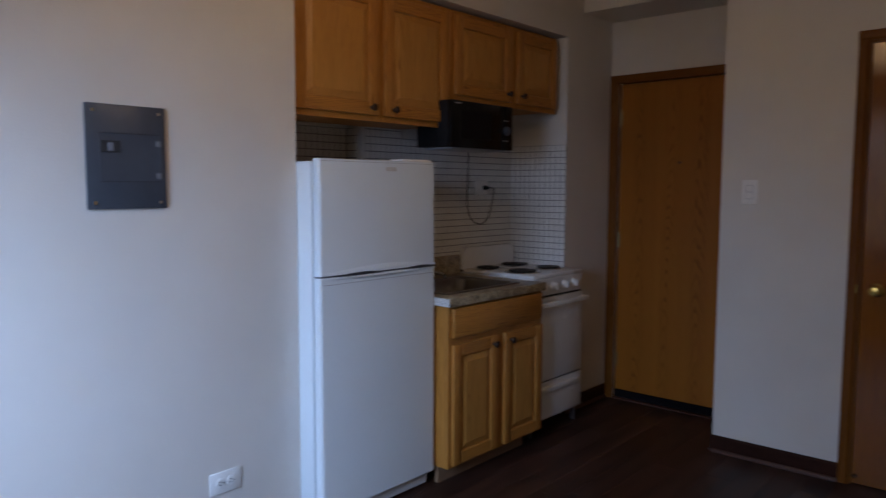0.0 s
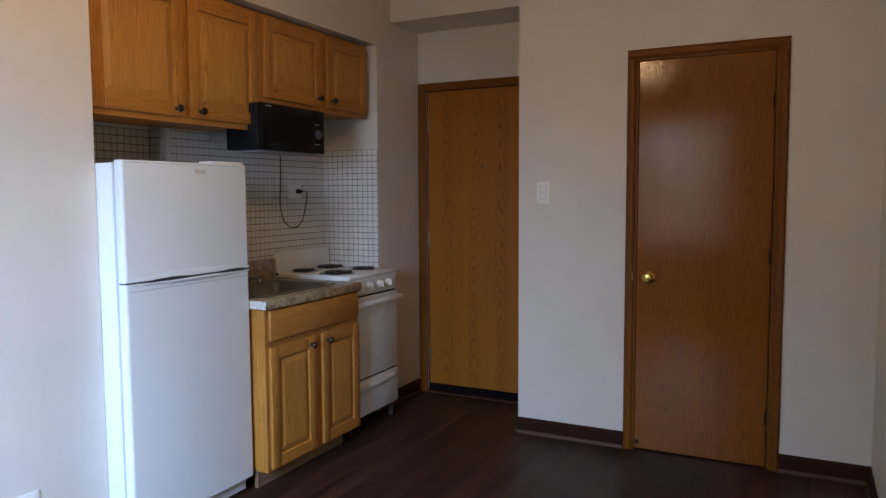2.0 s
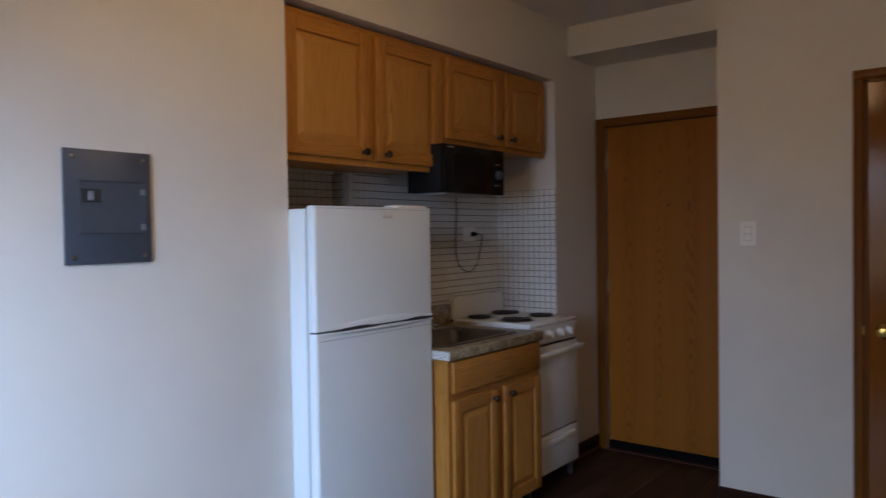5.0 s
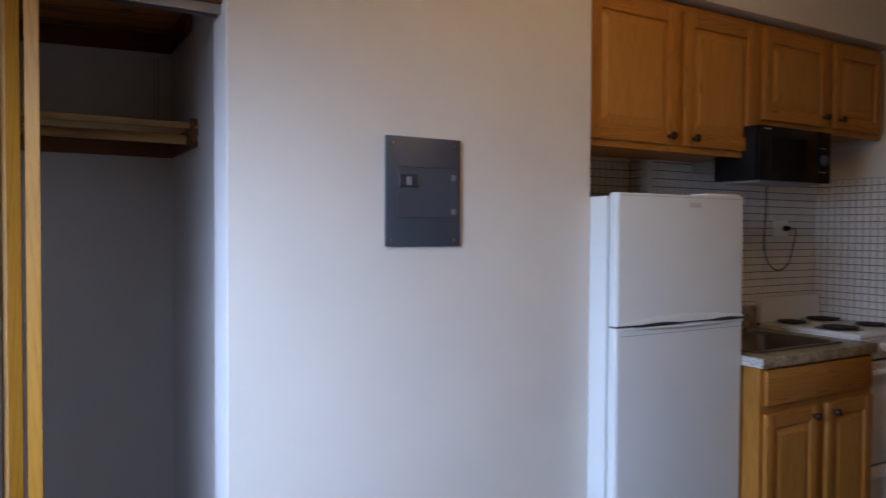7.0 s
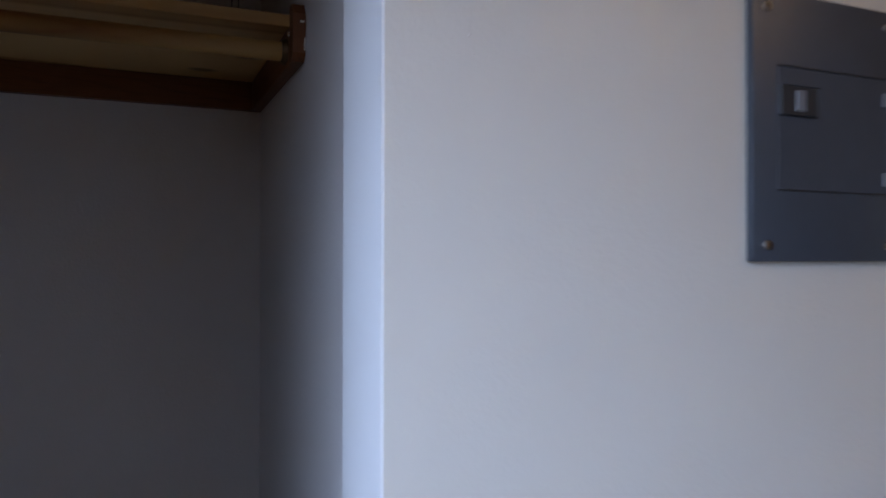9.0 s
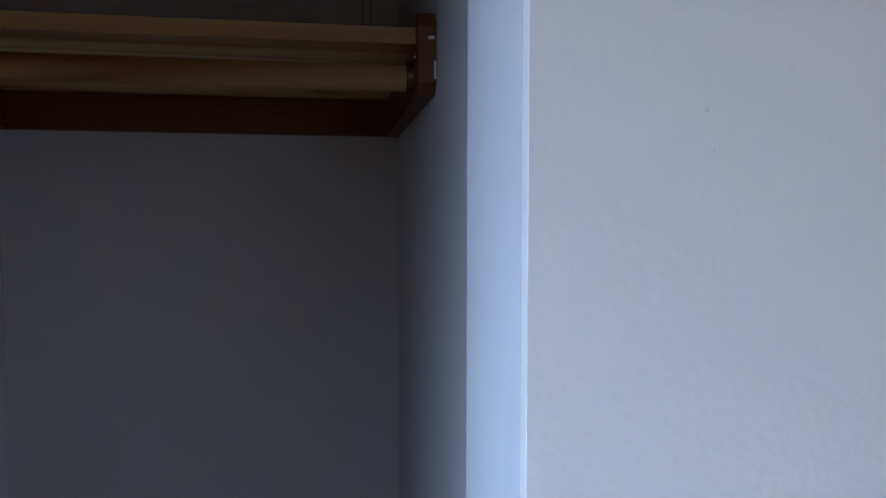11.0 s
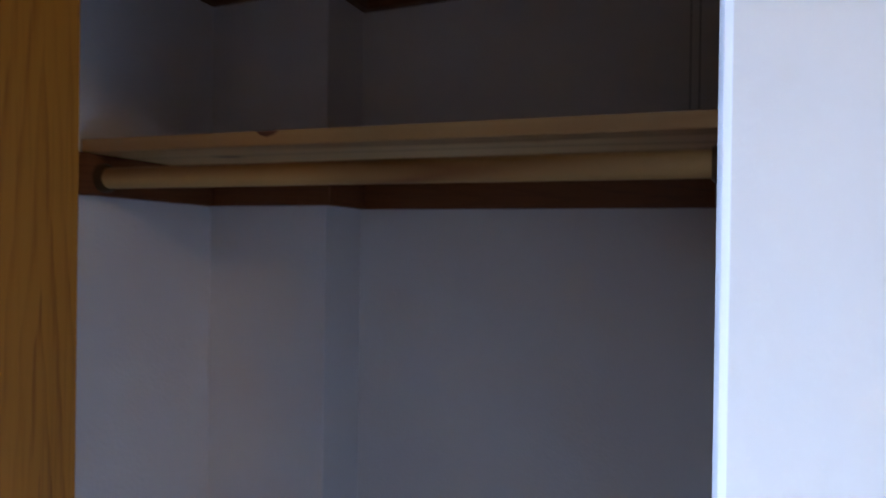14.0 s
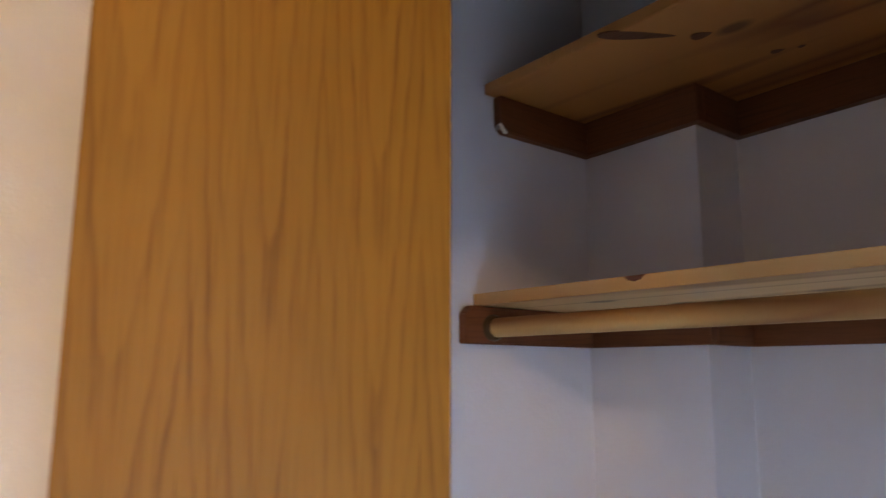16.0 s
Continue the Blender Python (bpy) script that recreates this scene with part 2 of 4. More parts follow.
PLASTIC_GREY = plain("grey_plastic", (0.35, 0.35, 0.36), 0.4)
# the switch's white darkened to paint the shadow round its rockers
SHADOW_PLASTIC = plain("rocker_shadow_grey", (0.60, 0.59, 0.57), 0.5)
LATCH_GREY = plain("latch_grey", (0.16, 0.17, 0.19), 0.4)
BLACK = plain("black_enamel", (0.004, 0.004, 0.005), 0.25, 0, 0.1, spec=0.3)
BLACK_MATT = plain("black_matt_plastic", (0.007, 0.007, 0.008), 0.5, spec=0.25)
DARK_GLASS = plain("dark_oven_glass", (0.004, 0.004, 0.006), 0.08)
COIL = plain("burner_coil", (0.020, 0.018, 0.018), 0.5, 0.3)
CHROME = plain("chrome", (0.62, 0.62, 0.62), 0.16, 1.0)
STEEL = plain("brushed_steel", (0.30, 0.285, 0.26), 0.30, 1.0, 0.06)
BRASS = plain("polished_brass", (0.62, 0.40, 0.10), 0.20, 1.0)
BRONZE = plain("dark_bronze", (0.050, 0.029, 0.021), 0.32, 0.7)
PANEL_GREY = plain("blue_grey_panel_paint", (0.052, 0.063, 0.080), 0.42, 0, 0.05, bump=0.05)
PANEL_DARK = plain("panel_handle", (0.03, 0.032, 0.036), 0.4)
SWEEP = plain("dark_door_sweep", (0.006, 0.005, 0.006), 0.85, spec=0.06)
ALUMINIUM = plain("aluminium", (0.36, 0.37, 0.39), 0.35, 0.9)
TILE = plain("white_mosaic_tile", (0.74, 0.73, 0.69), 0.18, 0, 0.05, scale=8)
CORD = plain("brown_grey_cord", (0.045, 0.038, 0.032), 0.5)
ANTIQUE = plain("antique_brass", (0.10, 0.055, 0.022), 0.45, 0.6)
DULL_BRASS = plain("dull_brass", (0.36, 0.25, 0.11), 0.38, 0.9)
TOE = plain("tan_toe_kick", (0.27, 0.155, 0.085), 0.5, 0, 0.1)
GROUT = plain("dark_grout", (0.13, 0.125, 0.12), 0.85)
KNOB_WOOD = wood("bifold_knob_wood", (0.30, 0.13, 0.045), (0.15, 0.06, 0.02), "y", 0.35, 6.0, 9.0, 0.4)
LABEL_TAN = plain("tan_badge", (0.60, 0.59, 0.55), 0.4)
WINDOW_PAINT = plain("white_window_paint", (0.78, 0.77, 0.74), 0.4, 0, 0.03)
GREY_MARK = plain("grey_marking", (0.35, 0.35, 0.36), 0.5)
glass = Mat("window_glass", 0.02)
glass.b.inputs["Transmission Weight"].default_value = 1.0
glass.b.inputs["IOR"].default_value = 1.45
GLASS = glass.m
opal = Mat("opal_glass_shade", 0.3)
opal.colour((0.85, 0.80, 0.70))
opal.b.inputs["Transmission Weight"].default_value = 0.35
opal.b.inputs["Emission Color"].default_value = (1.0, 0.74, 0.42, 1.0)
opal.b.inputs["Emission Strength"].default_value = 2.5
OPAL = opal.m

# ---- mesh helpers ----
ORG = {}


def box(x0, x1, y0, y1, z0, z1, bevel=0.0, seg=1, bm=None):
    b = bmesh.new()
    bmesh.ops.create_cube(b, size=1.0)
    for v in b.verts:
        v.co = Vector((x0 + (v.co.x + 0.5) * (x1 - x0), y0 + (v.co.y + 0.5) * (y1 - y0), z0 + (v.co.z + 0.5) * (z1 - z0)))
    if bevel:
        bmesh.ops.bevel(b, geom=b.edges[:], offset=bevel, segments=seg, affect="EDGES", profile=0.5)
    return joined(bm, b)


def joined(bm, other):
    if bm is None:
        return other
    me = bpy.data.meshes.new("tmp")
    other.to_mesh(me)
    other.free()
    bm.from_mesh(me)
    bpy.data.meshes.remove(me)
    return bm


def lathe(profile, centre, axis="y", seg=20, bm=None):
    """A turned body: profile of (radius, distance along the axis)."""
    b = bmesh.new()
    rings = []
    c = Vector(centre)
    for r, d in profile:
        ring = []
        for i in range(seg):
            a = 2 * math.pi * i / seg
            u, w = r * math.cos(a), r * math.sin(a)
            p = {"x": (d, u, w), "y": (u, d, w), "z": (u, w, d)}[axis]
            ring.append(b.verts.new(c + Vector(p)))
        rings.append(ring)
    for a, d in zip(rings, rings[1:]):
        for i in range(seg):
            b.faces.new((a[i], a[(i + 1) % seg], d[(i + 1) % seg], d[i]))
    b.faces.new(rings[0])
    b.faces.new(rings[-1])
    bmesh.ops.recalc_face_normals(b, faces=b.faces[:])
    return joined(bm, b)


def tube(points, radius, seg=8, bm=None, closed=False):
    """A round bar along points."""
    b = bmesh.new()
    pts = [Vector(p) for p in points]
    rings = []
    n = len(pts)
    for i, p in enumerate(pts):
        a = pts[(i - 1) % n] if (i or closed) else p
        d = pts[(i + 1) % n] if (i < n - 1 or closed) else p
        t = (d - a).normalized()
        up = Vector((0, 0, 1)) if abs(t.z) < 0.9 else Vector((1, 0, 0))
        s = t.cross(up).normalized()
        u = s.cross(t).normalized()
        rings.append([b.verts.new(p + radius * (math.cos(2 * math.pi * k / seg) * s + math.sin(2 * math.pi * k / seg) * u)) for k in range(seg)])
    last = n if closed else n - 1
    for i in range(last):
        a, d = rings[i], rings[(i + 1) % n]
        for k in range(seg):
            b.faces.new((a[k], a[(k + 1) % seg], d[(k + 1) % seg], d[k]))
    if not closed:
        b.faces.new(rings[0])
        b.faces.new(rings[-1])
    bmesh.ops.recalc_face_normals(b, faces=b.faces[:])
    return joined(bm, b)


def prism(outline, a, b, axis="x", bevel=0.0, bm=None):
    """An outline of two coordinates, swept from a to b along an axis (y, z for x; x, z for y; x, y for z)."""
    q = bmesh.new()

    def at(u, w, d):
        return {"x": (d, u, w), "y": (u, d, w), "z": (u, w, d)}[axis]

    lo = [q.verts.new(at(u, w, a)) for u, w in outline]
    hi = [q.verts.new(at(u, w, b)) for u, w in outline]
    n = len(outline)
    q.faces.new(lo)
    q.faces.new(hi)
    for i in range(n):
        q.faces.new((lo[i], lo[(i + 1) % n], hi[(i + 1) % n], hi[i]))
    bmesh.ops.recalc_face_normals(q, faces=q.faces[:])
    if bevel:
        bmesh.ops.bevel(q, geom=q.edges[:], offset=bevel, segments=2, affect="EDGES")
    return joined(bm, q)


def mesh_object(name, bm, material, origin, smooth):
    me = bpy.data.meshes.new(name)
    bmesh.ops.translate(bm, verts=bm.verts[:], vec=-origin)
    if smooth:
        for f in bm.faces:
            f.smooth = True
        for e in bm.edges:
            if len(e.link_faces) == 2 and e.calc_face_angle(0) > radians(35):
                e.smooth = False
    bm.to_mesh(me)
    bm.free()
    me.materials.append(material)
    return new(name, me)


def thing(name, label, category, base, group=""):
    ob = new(name)
    ob.empty_display_size = 0.05
    ob.location = base
    ORG[ob] = Vector(base)
    return tagged(ob, label, category, group)


def part(name, bm, material, parent, label="", smooth=True):
    o = ORG[parent]
    ob = mesh_object(name, bm, material, o, smooth)
    ob.parent = parent
    ORG[ob] = o
    return tagged(ob, label)


def single(name, bm, material, label, category, kind="", group="", smooth=True, base=None):
    """A thing or piece of the setting that is one mesh."""
    if base is None:
        lo = [min(v.co[i] for v in bm.verts) for i in range(3)]
        hi = [max(v.co[i] for v in bm.verts) for i in range(3)]
        base = ((lo[0] + hi[0]) / 2, (lo[1] + hi[1]) / 2, lo[2])
    base = Vector(base)
    ob = mesh_object(name, bm, material, base, smooth)
    ob.location = base
    ORG[ob] = base
    return tagged(ob, label, category, group, kind)


def wall(name, bm, label, material=None):
    return single(name, bm, material or WALL, label, "wall", "structure", smooth=False, base=(0, 0, 0))


# ---- the shell of the room ----
XJ, XO = -1.265, -1.790  # closet opening
JAMB = 0.139
HEAD = 1.986
CB, CL, CR = 0.933, -2.119, -1.238  # closet back, left and right walls
AB = 0.41  # back of the kitchen alcove
AR = 1.990  # its right cheek
SOFFIT = 2.274

b = box(WEST - 0.12, XO, 0, 0.05, 0, TOP)
box(XO, XJ, 0, JAMB, HEAD, TOP, bm=b)
box(XJ, 0, 0, JAMB, 0, TOP, 0, bm=b)
north = wall("wall_north", b, "cream painted wall with closet opening")
for x, z, q in ((-1.175, 1.548, 0.0010), (-1.171, 1.528, 0.0008), (-1.189, 1.527, 0.0007)):
    part("paint_nib", lathe([(0.0, 0.0), (q * 1.6, 0.0), (q, -q * 0.7), (0.0, -q)], (x, 0.0002, z), "y", 10), WALL, north, "raised speck in the paint")
# thin facing whose paint holds part of the daylight on the jamb
wall("trim_closet_jamb", box(XJ - 0.003, XJ, 0.001, JAMB, 0, HEAD), "smooth painted closet jamb, whitened for the window light on it", JAMB_PAINT)
b = box(-0.09, 0, JAMB, 0.62, 0, TOP)
box(0, 0.70, AB + 0.10, 0.62, 0, TOP, bm=b)
box(0.70, AR, AB, 0.62, 0, TOP, bm=b)
box(0, AR, 0, AB, SOFFIT, TOP, bm=b)
box(0, 0.70, AB, AB + 0.10, SOFFIT, TOP, bm=b)
wall("wall_alcove", b, "cream painted kitchen alcove walls and soffit")
wall("wall_niche", box(AR, 2.66, 0, 0.62, 0, TOP), "cream wall between stove and entry door")
XE, YC = 2.52, -0.928
ED = (-0.062, -0.885, 2.056)  # entry opening: y0, y1, top
b = box(XE, XE + 0.12, ED[0], 0, 0, TOP)
box(XE, XE + 0.12, ED[1], ED[0], ED[2], TOP, bm=b)
box(XE, XE + 0.12, -1.04, ED[1], 0, TOP, bm=b)
wall("wall_entry", b, "cream wall round the entry door")
wall("wall_beam", box(2.160, XE, YC, 0, 2.442, TOP), "cream boxed beam over the entry")
BD = (-1.570, -2.245, 2.057)  # inner door opening
b = box(EAST, EAST + 0.12, BD[0], YC, 0, TOP)
box(EAST + 0.12, XE + 0.12, -1.04, YC, 0, TOP, bm=b)
box(EAST, EAST + 0.12, BD[1], BD[0], BD[2], TOP, bm=b)
box(EAST, EAST + 0.12, SOUTH, BD[1], 0, TOP, bm=b)
box(EAST + 0.6, EAST + 0.7, SOUTH, -1.04, 0, TOP, bm=b)
wall("wall_east", b, "cream painted wall with inner door")
wall("wall_south", box(WEST - 0.12, EAST + 0.7, SOUTH - 0.12, SOUTH, 0, TOP), "cream painted wall")
y0, y1, z0, z1 = WIN
b = box(WEST - 0.12, WEST, SOUTH, y0, 0, TOP)
box(WEST - 0.12, WEST, y1, 0, 0, TOP, bm=b)
box(WEST - 0.12, WEST, y0, y1, 0, z0, bm=b)
box(WEST - 0.12, WEST, y0, y1, z1, TOP, bm=b)
wall("wall_west", b, "cream painted window wall")
wall("wall_closet_left", box(CL - 0.1, CL, 0.05, CB + 0.1, 0, TOP), "matt painted closet side wall", CLOSET)
wall("wall_closet_right", box(CR, CR + 0.1, JAMB, CB + 0.1, 0, TOP), "matt painted closet side wall", CLOSET)
back_wall = wall("wall_closet_back", box(CL, CR, CB, CB + 0.1, 0, TOP), "matt painted closet back wall", CLOSET)
wall("wall_closet_chase", box(CL, -1.882, 0.80, CB, 0, TOP), "boxed chase in the closet corner", CLOSET)
single("ceiling", box(WEST - 0.12, 2.70, SOUTH - 0.12, 1.06, TOP, TOP + 0.12), CEIL, "off-white painted ceiling", "ceiling", "structure", smooth=False)
floor = single("floor", box(WEST - 0.12, 2.70, SOUTH - 0.12, 1.06, -0.12, -0.006), BASEBOARD, "dark brown wood plank floor", "floor", "structure", smooth=False, base=(0, 0, 0))


def baseboard(name, run, a, b_, wall_at, side):
    """run: axis along the wall; side: +1 or -1, the way it faces."""
    d = 0.012 * side
    e = 0.022 * side
    prof = [(wall_at, 0.0), (wall_at + d, 0.0), (wall_at + d, 0.077), (wall_at + d * 0.4, 0.089), (wall_at, 0.089)]
    shoe = [(wall_at + d, 0.0), (wall_at + e, 0.0), (wall_at + e * 0.95, 0.010), (wall_at + e * 0.75, 0.017), (wall_at + d, 0.019)]
    t = thing(name, "dark brown baseboard with shoe moulding", "baseboard", (a if run == "x" else wall_at, a if run == "y" else wall_at, 0))
    tagged(t, kind="structure")
    part("board", prism(prof, a, b_, run), BASEBOARD, t, smooth=False)
    part("shoe_moulding", prism(shoe, a, b_, run), SHOE, t, "brown quarter-round strip", smooth=False)


baseboard("baseboard", "x", XJ, 0.0, 0.0, -1)
baseboard("baseboard", "x", WEST, XO, 0.0, -1)
baseboard("baseboard", "x", AR, XE, 0.0, -1)
baseboard("baseboard", "y", YC, -1.529, EAST, -1)
baseboard("baseboard", "y", -2.287, SOUTH, EAST, -1)
baseboard("baseboard", "x", WEST, EAST, SOUTH, 1)
baseboard("baseboard", "y", SOUTH, 0.0, WEST, 1)
baseboard("baseboard", "x", EAST, XE, YC, 1)

# ---- doors ----


def casing(parent, y0, y1, top, x, w=0.045, d=0.016):
    """Moulded casing round an opening in a wall that faces -x; y0 and y1 are its outer edges."""
    def stile(ya, yb):
        s = 1 if yb > ya else -1
        prof = [(x, ya), (x - d * 0.55, ya), (x - d, ya + s * w * 0.22), (x - d * 0.8, ya + s * w * 0.4), (x - d * 0.9, ya + s * w * 0.75), (x - d * 0.5, yb), (x, yb)]
        return prism(prof, 0.0, top - w * 0.98, "z")
    part("casing", stile(y0, y0 - w), TRIM_OAK_V, parent, "moulded oak casing")
    part("casing", stile(y1, y1 + w), TRIM_OAK_V, parent)
    prof = [(x, top), (x - d * 0.55, top), (x - d, top - w * 0.22), (x - d * 0.8, top - w * 0.4), (x - d * 0.9, top - w * 0.75), (x - d * 0.5, top - w), (x, top - w)]
    part("casing", prism(prof, y1, y0, "y"), TRIM_OAK_H, parent)


def hinge(parent, x, y, z, material=STEEL, h=0.09):
    b = lathe([(0.0045, 0), (0.0045, h)], (x, y, z - h / 2), "z", 10)
    lathe([(0.006, 0), (0.006, 0.010)], (x, y, z + h / 2 - 0.002), "z", 10, b)
    box(x + 0.002, x + 0.007, y - 0.012, y + 0.012, z - h / 2, z + h / 2, bm=b)
    part("hinge", b, material, parent, "worn metal hinge")


def knob_set(parent, x, y, z):
    b = lathe([(0.0, 0.0), (0.030, 0.0), (0.032, -0.004), (0.026, -0.010), (0.011, -0.014), (0.010, -0.030), (0.020, -0.036), (0.027, -0.046), (0.026, -0.058), (0.018, -0.066), (0.0, -0.068)], (x, y, z), "x", 24)
    part("door_knob", b, BRASS, parent, "polished brass knob")


inner = thing("door_1", "closed flush door of varnished oak veneer with brass knob", "door", (EAST, -1.908, 0))
tagged(inner, kind="structure")
part("slab", box(EAST + 0.004, EAST + 0.040, BD[1] + 0.018, BD[0] - 0.016, 0.008, BD[2] - 0.016, 0.002), DOOR_OAK, inner)
b = box(EAST, EAST + 0.12, BD[0] - 0.014, BD[0], 0, BD[2])
box(EAST, EAST + 0.12, BD[1], BD[1] + 0.014, 0, BD[2], bm=b)
box(EAST, EAST + 0.12, BD[1], BD[0], BD[2] - 0.014, BD[2], bm=b)
part("jamb", b, TRIM_OAK_V, inner)
casing(inner, -1.528, -2.288, 2.099, EAST)
knob_set(inner, EAST + 0.003, -1.650, 0.930)
part("latch_plate", box(EAST - 0.0175, EAST - 0.012, -1.573, -1.566, 0.910, 0.950, 0.001), BRASS, inner)
part("door_stop", lathe([(0.0, 0.0), (0.010, 0.0), (0.010, -0.012), (0.006, -0.02), (0.0, -0.022)], (EAST + 0.004, -1.600, 0.045), "x", 12), BRONZE, inner, "small dark bumper")
for z in (0.25, 1.05, 1.80):
    hinge(inner, EAST + 0.002, -2.229, z, ANTIQUE, 0.068)

entry = thing("door_2", "closed oak veneer entry door with dark sweep", "door", (XE, -0.47, 0))
tagged(entry, kind="structure")
part("slab", box(XE + 0.020, XE + 0.062, ED[1] + 0.004, ED[0] - 0.004, 0.058, ED[2] - 0.006, 0.002), ENTRY_OAK, entry)
part("sweep", box(XE + 0.012, XE + 0.060, ED[1] + 0.004, ED[0] - 0.004, 0.009, 0.058, 0.002), SWEEP, entry, "dark rubber door sweep")
part("threshold", box(XE - 0.02, XE + 0.10, ED[1], ED[0], 0.0, 0.008, 0.002), SHOE, entry, "thin brown threshold")
part("casing", prism([(XE, -0.004), (XE - 0.016, -0.004), (XE - 0.018, -0.02), (XE - 0.012, -0.060), (XE + 0.02, -0.064), (XE + 0.02, -0.004)], 0, 2.056, "z"), TRIM_OAK_V, entry, "plain oak casing")
part("casing", prism([(XE, -0.886), (XE - 0.016, -0.886), (XE - 0.016, -0.916), (XE, -0.916)], 0, 2.056, "z"), TRIM_OAK_V, entry)
part("casing", prism([(XE + 0.02, 2.051), (XE - 0.012, 2.055), (XE - 0.018, 2.09), (XE - 0.016, 2.104), (XE + 0.001, 2.104)], -0.916, -0.004, "y"), TRIM_OAK_H, entry)
part("peephole", lathe([(0.0, 0.0), (0.008, 0.0), (0.008, -0.003), (0.004, -0.004), (0.0, -0.004)], (XE + 0.020, -0.465, 1.545), "x", 12), BRONZE, entry, "small dark peephole")
knob_set(entry, XE + 0.020, -0.815, 0.95)
part("deadbolt", lathe([(0.0, 0.0), (0.026, 0.0), (0.026, -0.010), (0.010, -0.014), (0.010, -0.03), (0.0, -0.03)], (XE + 0.020, -0.815, 1.12), "x", 20), BRASS, entry)
for z in (0.26, 1.05, 1.835):
    hinge(entry, XE + 0.013, -0.068, z, DULL_BRASS)

# folded bifold closet door


def leaf_shape(p, q, t, mitre=0.9):
    """A thick upright leaf between two plan points, its front on the left of p to q."""
    d = (Vector(q) - Vector(p)).normalized()
    n = Vector((-d.y, d.x)) * t
    m = d * abs(t) * mitre
    return [tuple(p), tuple(q), (q[0] + n.x - m.x, q[1] + n.y - m.y), (p[0] + n.x, p[1] + n.y)]


bifold = thing("door_3", "open bifold closet door in oak veneer, folded against the jamb", "door", (-1.70, -0.1, 0.012))
tagged(bifold, kind="structure")
LEAF_TOP = 1.944
b = prism(leaf_shape((-1.701, 0.112), (-1.703, -0.174), -0.028, 0.25), 0.012, LEAF_TOP, "z", 0.0015)
part("leaf", b, BIFOLD_OAK, bifold)
b = prism(leaf_shape((-1.781, 0.092), (-1.766, -0.140), 0.028, 0.25), 0.012, LEAF_TOP, "z", 0.0015)
leaf1 = part("leaf", b, BIFOLD_OAK, bifold)
part("door_knob", lathe([(0.0, 0.0), (0.010, 0.0), (0.009, -0.012), (0.018, -0.020), (0.020, -0.028), (0.014, -0.034), (0.0, -0.036)], (-1.794, -0.100, 1.025), "x", 20), KNOB_WOOD, leaf1, "round wooden knob")
part("pivot_pin", lathe([(0.004, 0.0), (0.004, 0.022)], (-1.758, 0.070, LEAF_TOP - 0.001), "z", 10), STEEL, bifold, "steel pivot pin in the track")
g = box(XO, XJ - 0.004, 0.052, 0.056, 1.944, 1.968)
box(XO, XJ - 0.004, 0.088, 0.092, 1.944, 1.968, bm=g)
box(XO, XJ - 0.004, 0.052, 0.092, 1.968, 1.971, bm=g)
part("track", g, ALUMINIUM, bifold, "grey metal head track", smooth=False)
part("head_strip", box(XO, XJ - 0.004, 0.040, 0.100, 1.971, HEAD - 0.0005, 0.001), TRIM_OAK_H, bifold, "brown wooden strip above the track")

# window
win = thing("window_1", "white painted double-hung window with daylight outside", "window", (WEST, -1.09, WIN[2]))
tagged(win, kind="structure")
y0, y1, z0, z1 = WIN
zm = (z0 + z1) / 2
for nm, q in (("window_sill", (WEST - 0.10, WEST + 0.05, y0 - 0.06, y1 + 0.06, z0 - 0.03, z0)),
              ("window_frame", (WEST - 0.11, WEST - 0.03, y0, y0 + 0.05, z0, z1)),
              ("window_frame", (WEST - 0.11, WEST - 0.03, y1 - 0.05, y1, z0, z1)),
              ("window_frame", (WEST - 0.11, WEST - 0.03, y0 + 0.05, y1 - 0.05, z1 - 0.05, z1)),
              ("window_frame", (WEST - 0.11, WEST - 0.03, y0 + 0.05, y1 - 0.05, z0, z0 + 0.05)),
              ("meeting_rail", (WEST - 0.10, WEST - 0.04, y0 + 0.05, y1 - 0.05, zm - 0.02, zm + 0.02))):
    part(nm, box(*q, 0.003), WINDOW_PAINT, win)
for za, zb in ((z0 + 0.05, zm - 0.02), (zm + 0.02, z1 - 0.05)):
    pane = part("pane", box(WEST - 0.072, WEST - 0.068, y0 + 0.05, y1 - 0.05, za, zb), GLASS, win, smooth=False)
    pane.visible_shadow = False

# ceiling fixture
LX, LY = -0.20, -1.19
lamp = thing("ceiling_light", "small opal glass ceiling light on a short brass stem, switched on", "ceiling light", (LX, LY, TOP))
part("canopy", lathe([(0.0, 0.0), (0.062, 0.0), (0.060, -0.012), (0.030, -0.024), (0.0, -0.026)], (LX, LY, TOP), "z", 28), BRASS, lamp, "brass canopy")
part("stem", lathe([(0.008, -0.02), (0.008, -0.145)], (LX, LY, TOP), "z", 12), BRASS, lamp, "thin brass stem")
shade = part("shade", lathe([(0.03, -0.140), (0.062, -0.155), (0.092, -0.195), (0.100, -0.245), (0.088, -0.290), (0.055, -0.322), (0.0, -0.335)], (LX, LY, TOP), "z", 28), OPAL, lamp, "warm glowing opal glass")
shade.visible_shadow = False

# ---- closet fittings ----
SH = 1.713  # top of the lower shelf
ZC = 1.633
YF = 0.506


def cleat_side(x0, x1, front, back, za, zb):
    """A board on a side wall with its lower front corner clipped."""
    return prism([(front, zb), (front, za + 0.012), (front + 0.012, za), (back, za), (back, zb)], x0, x1, "x", 0.002)


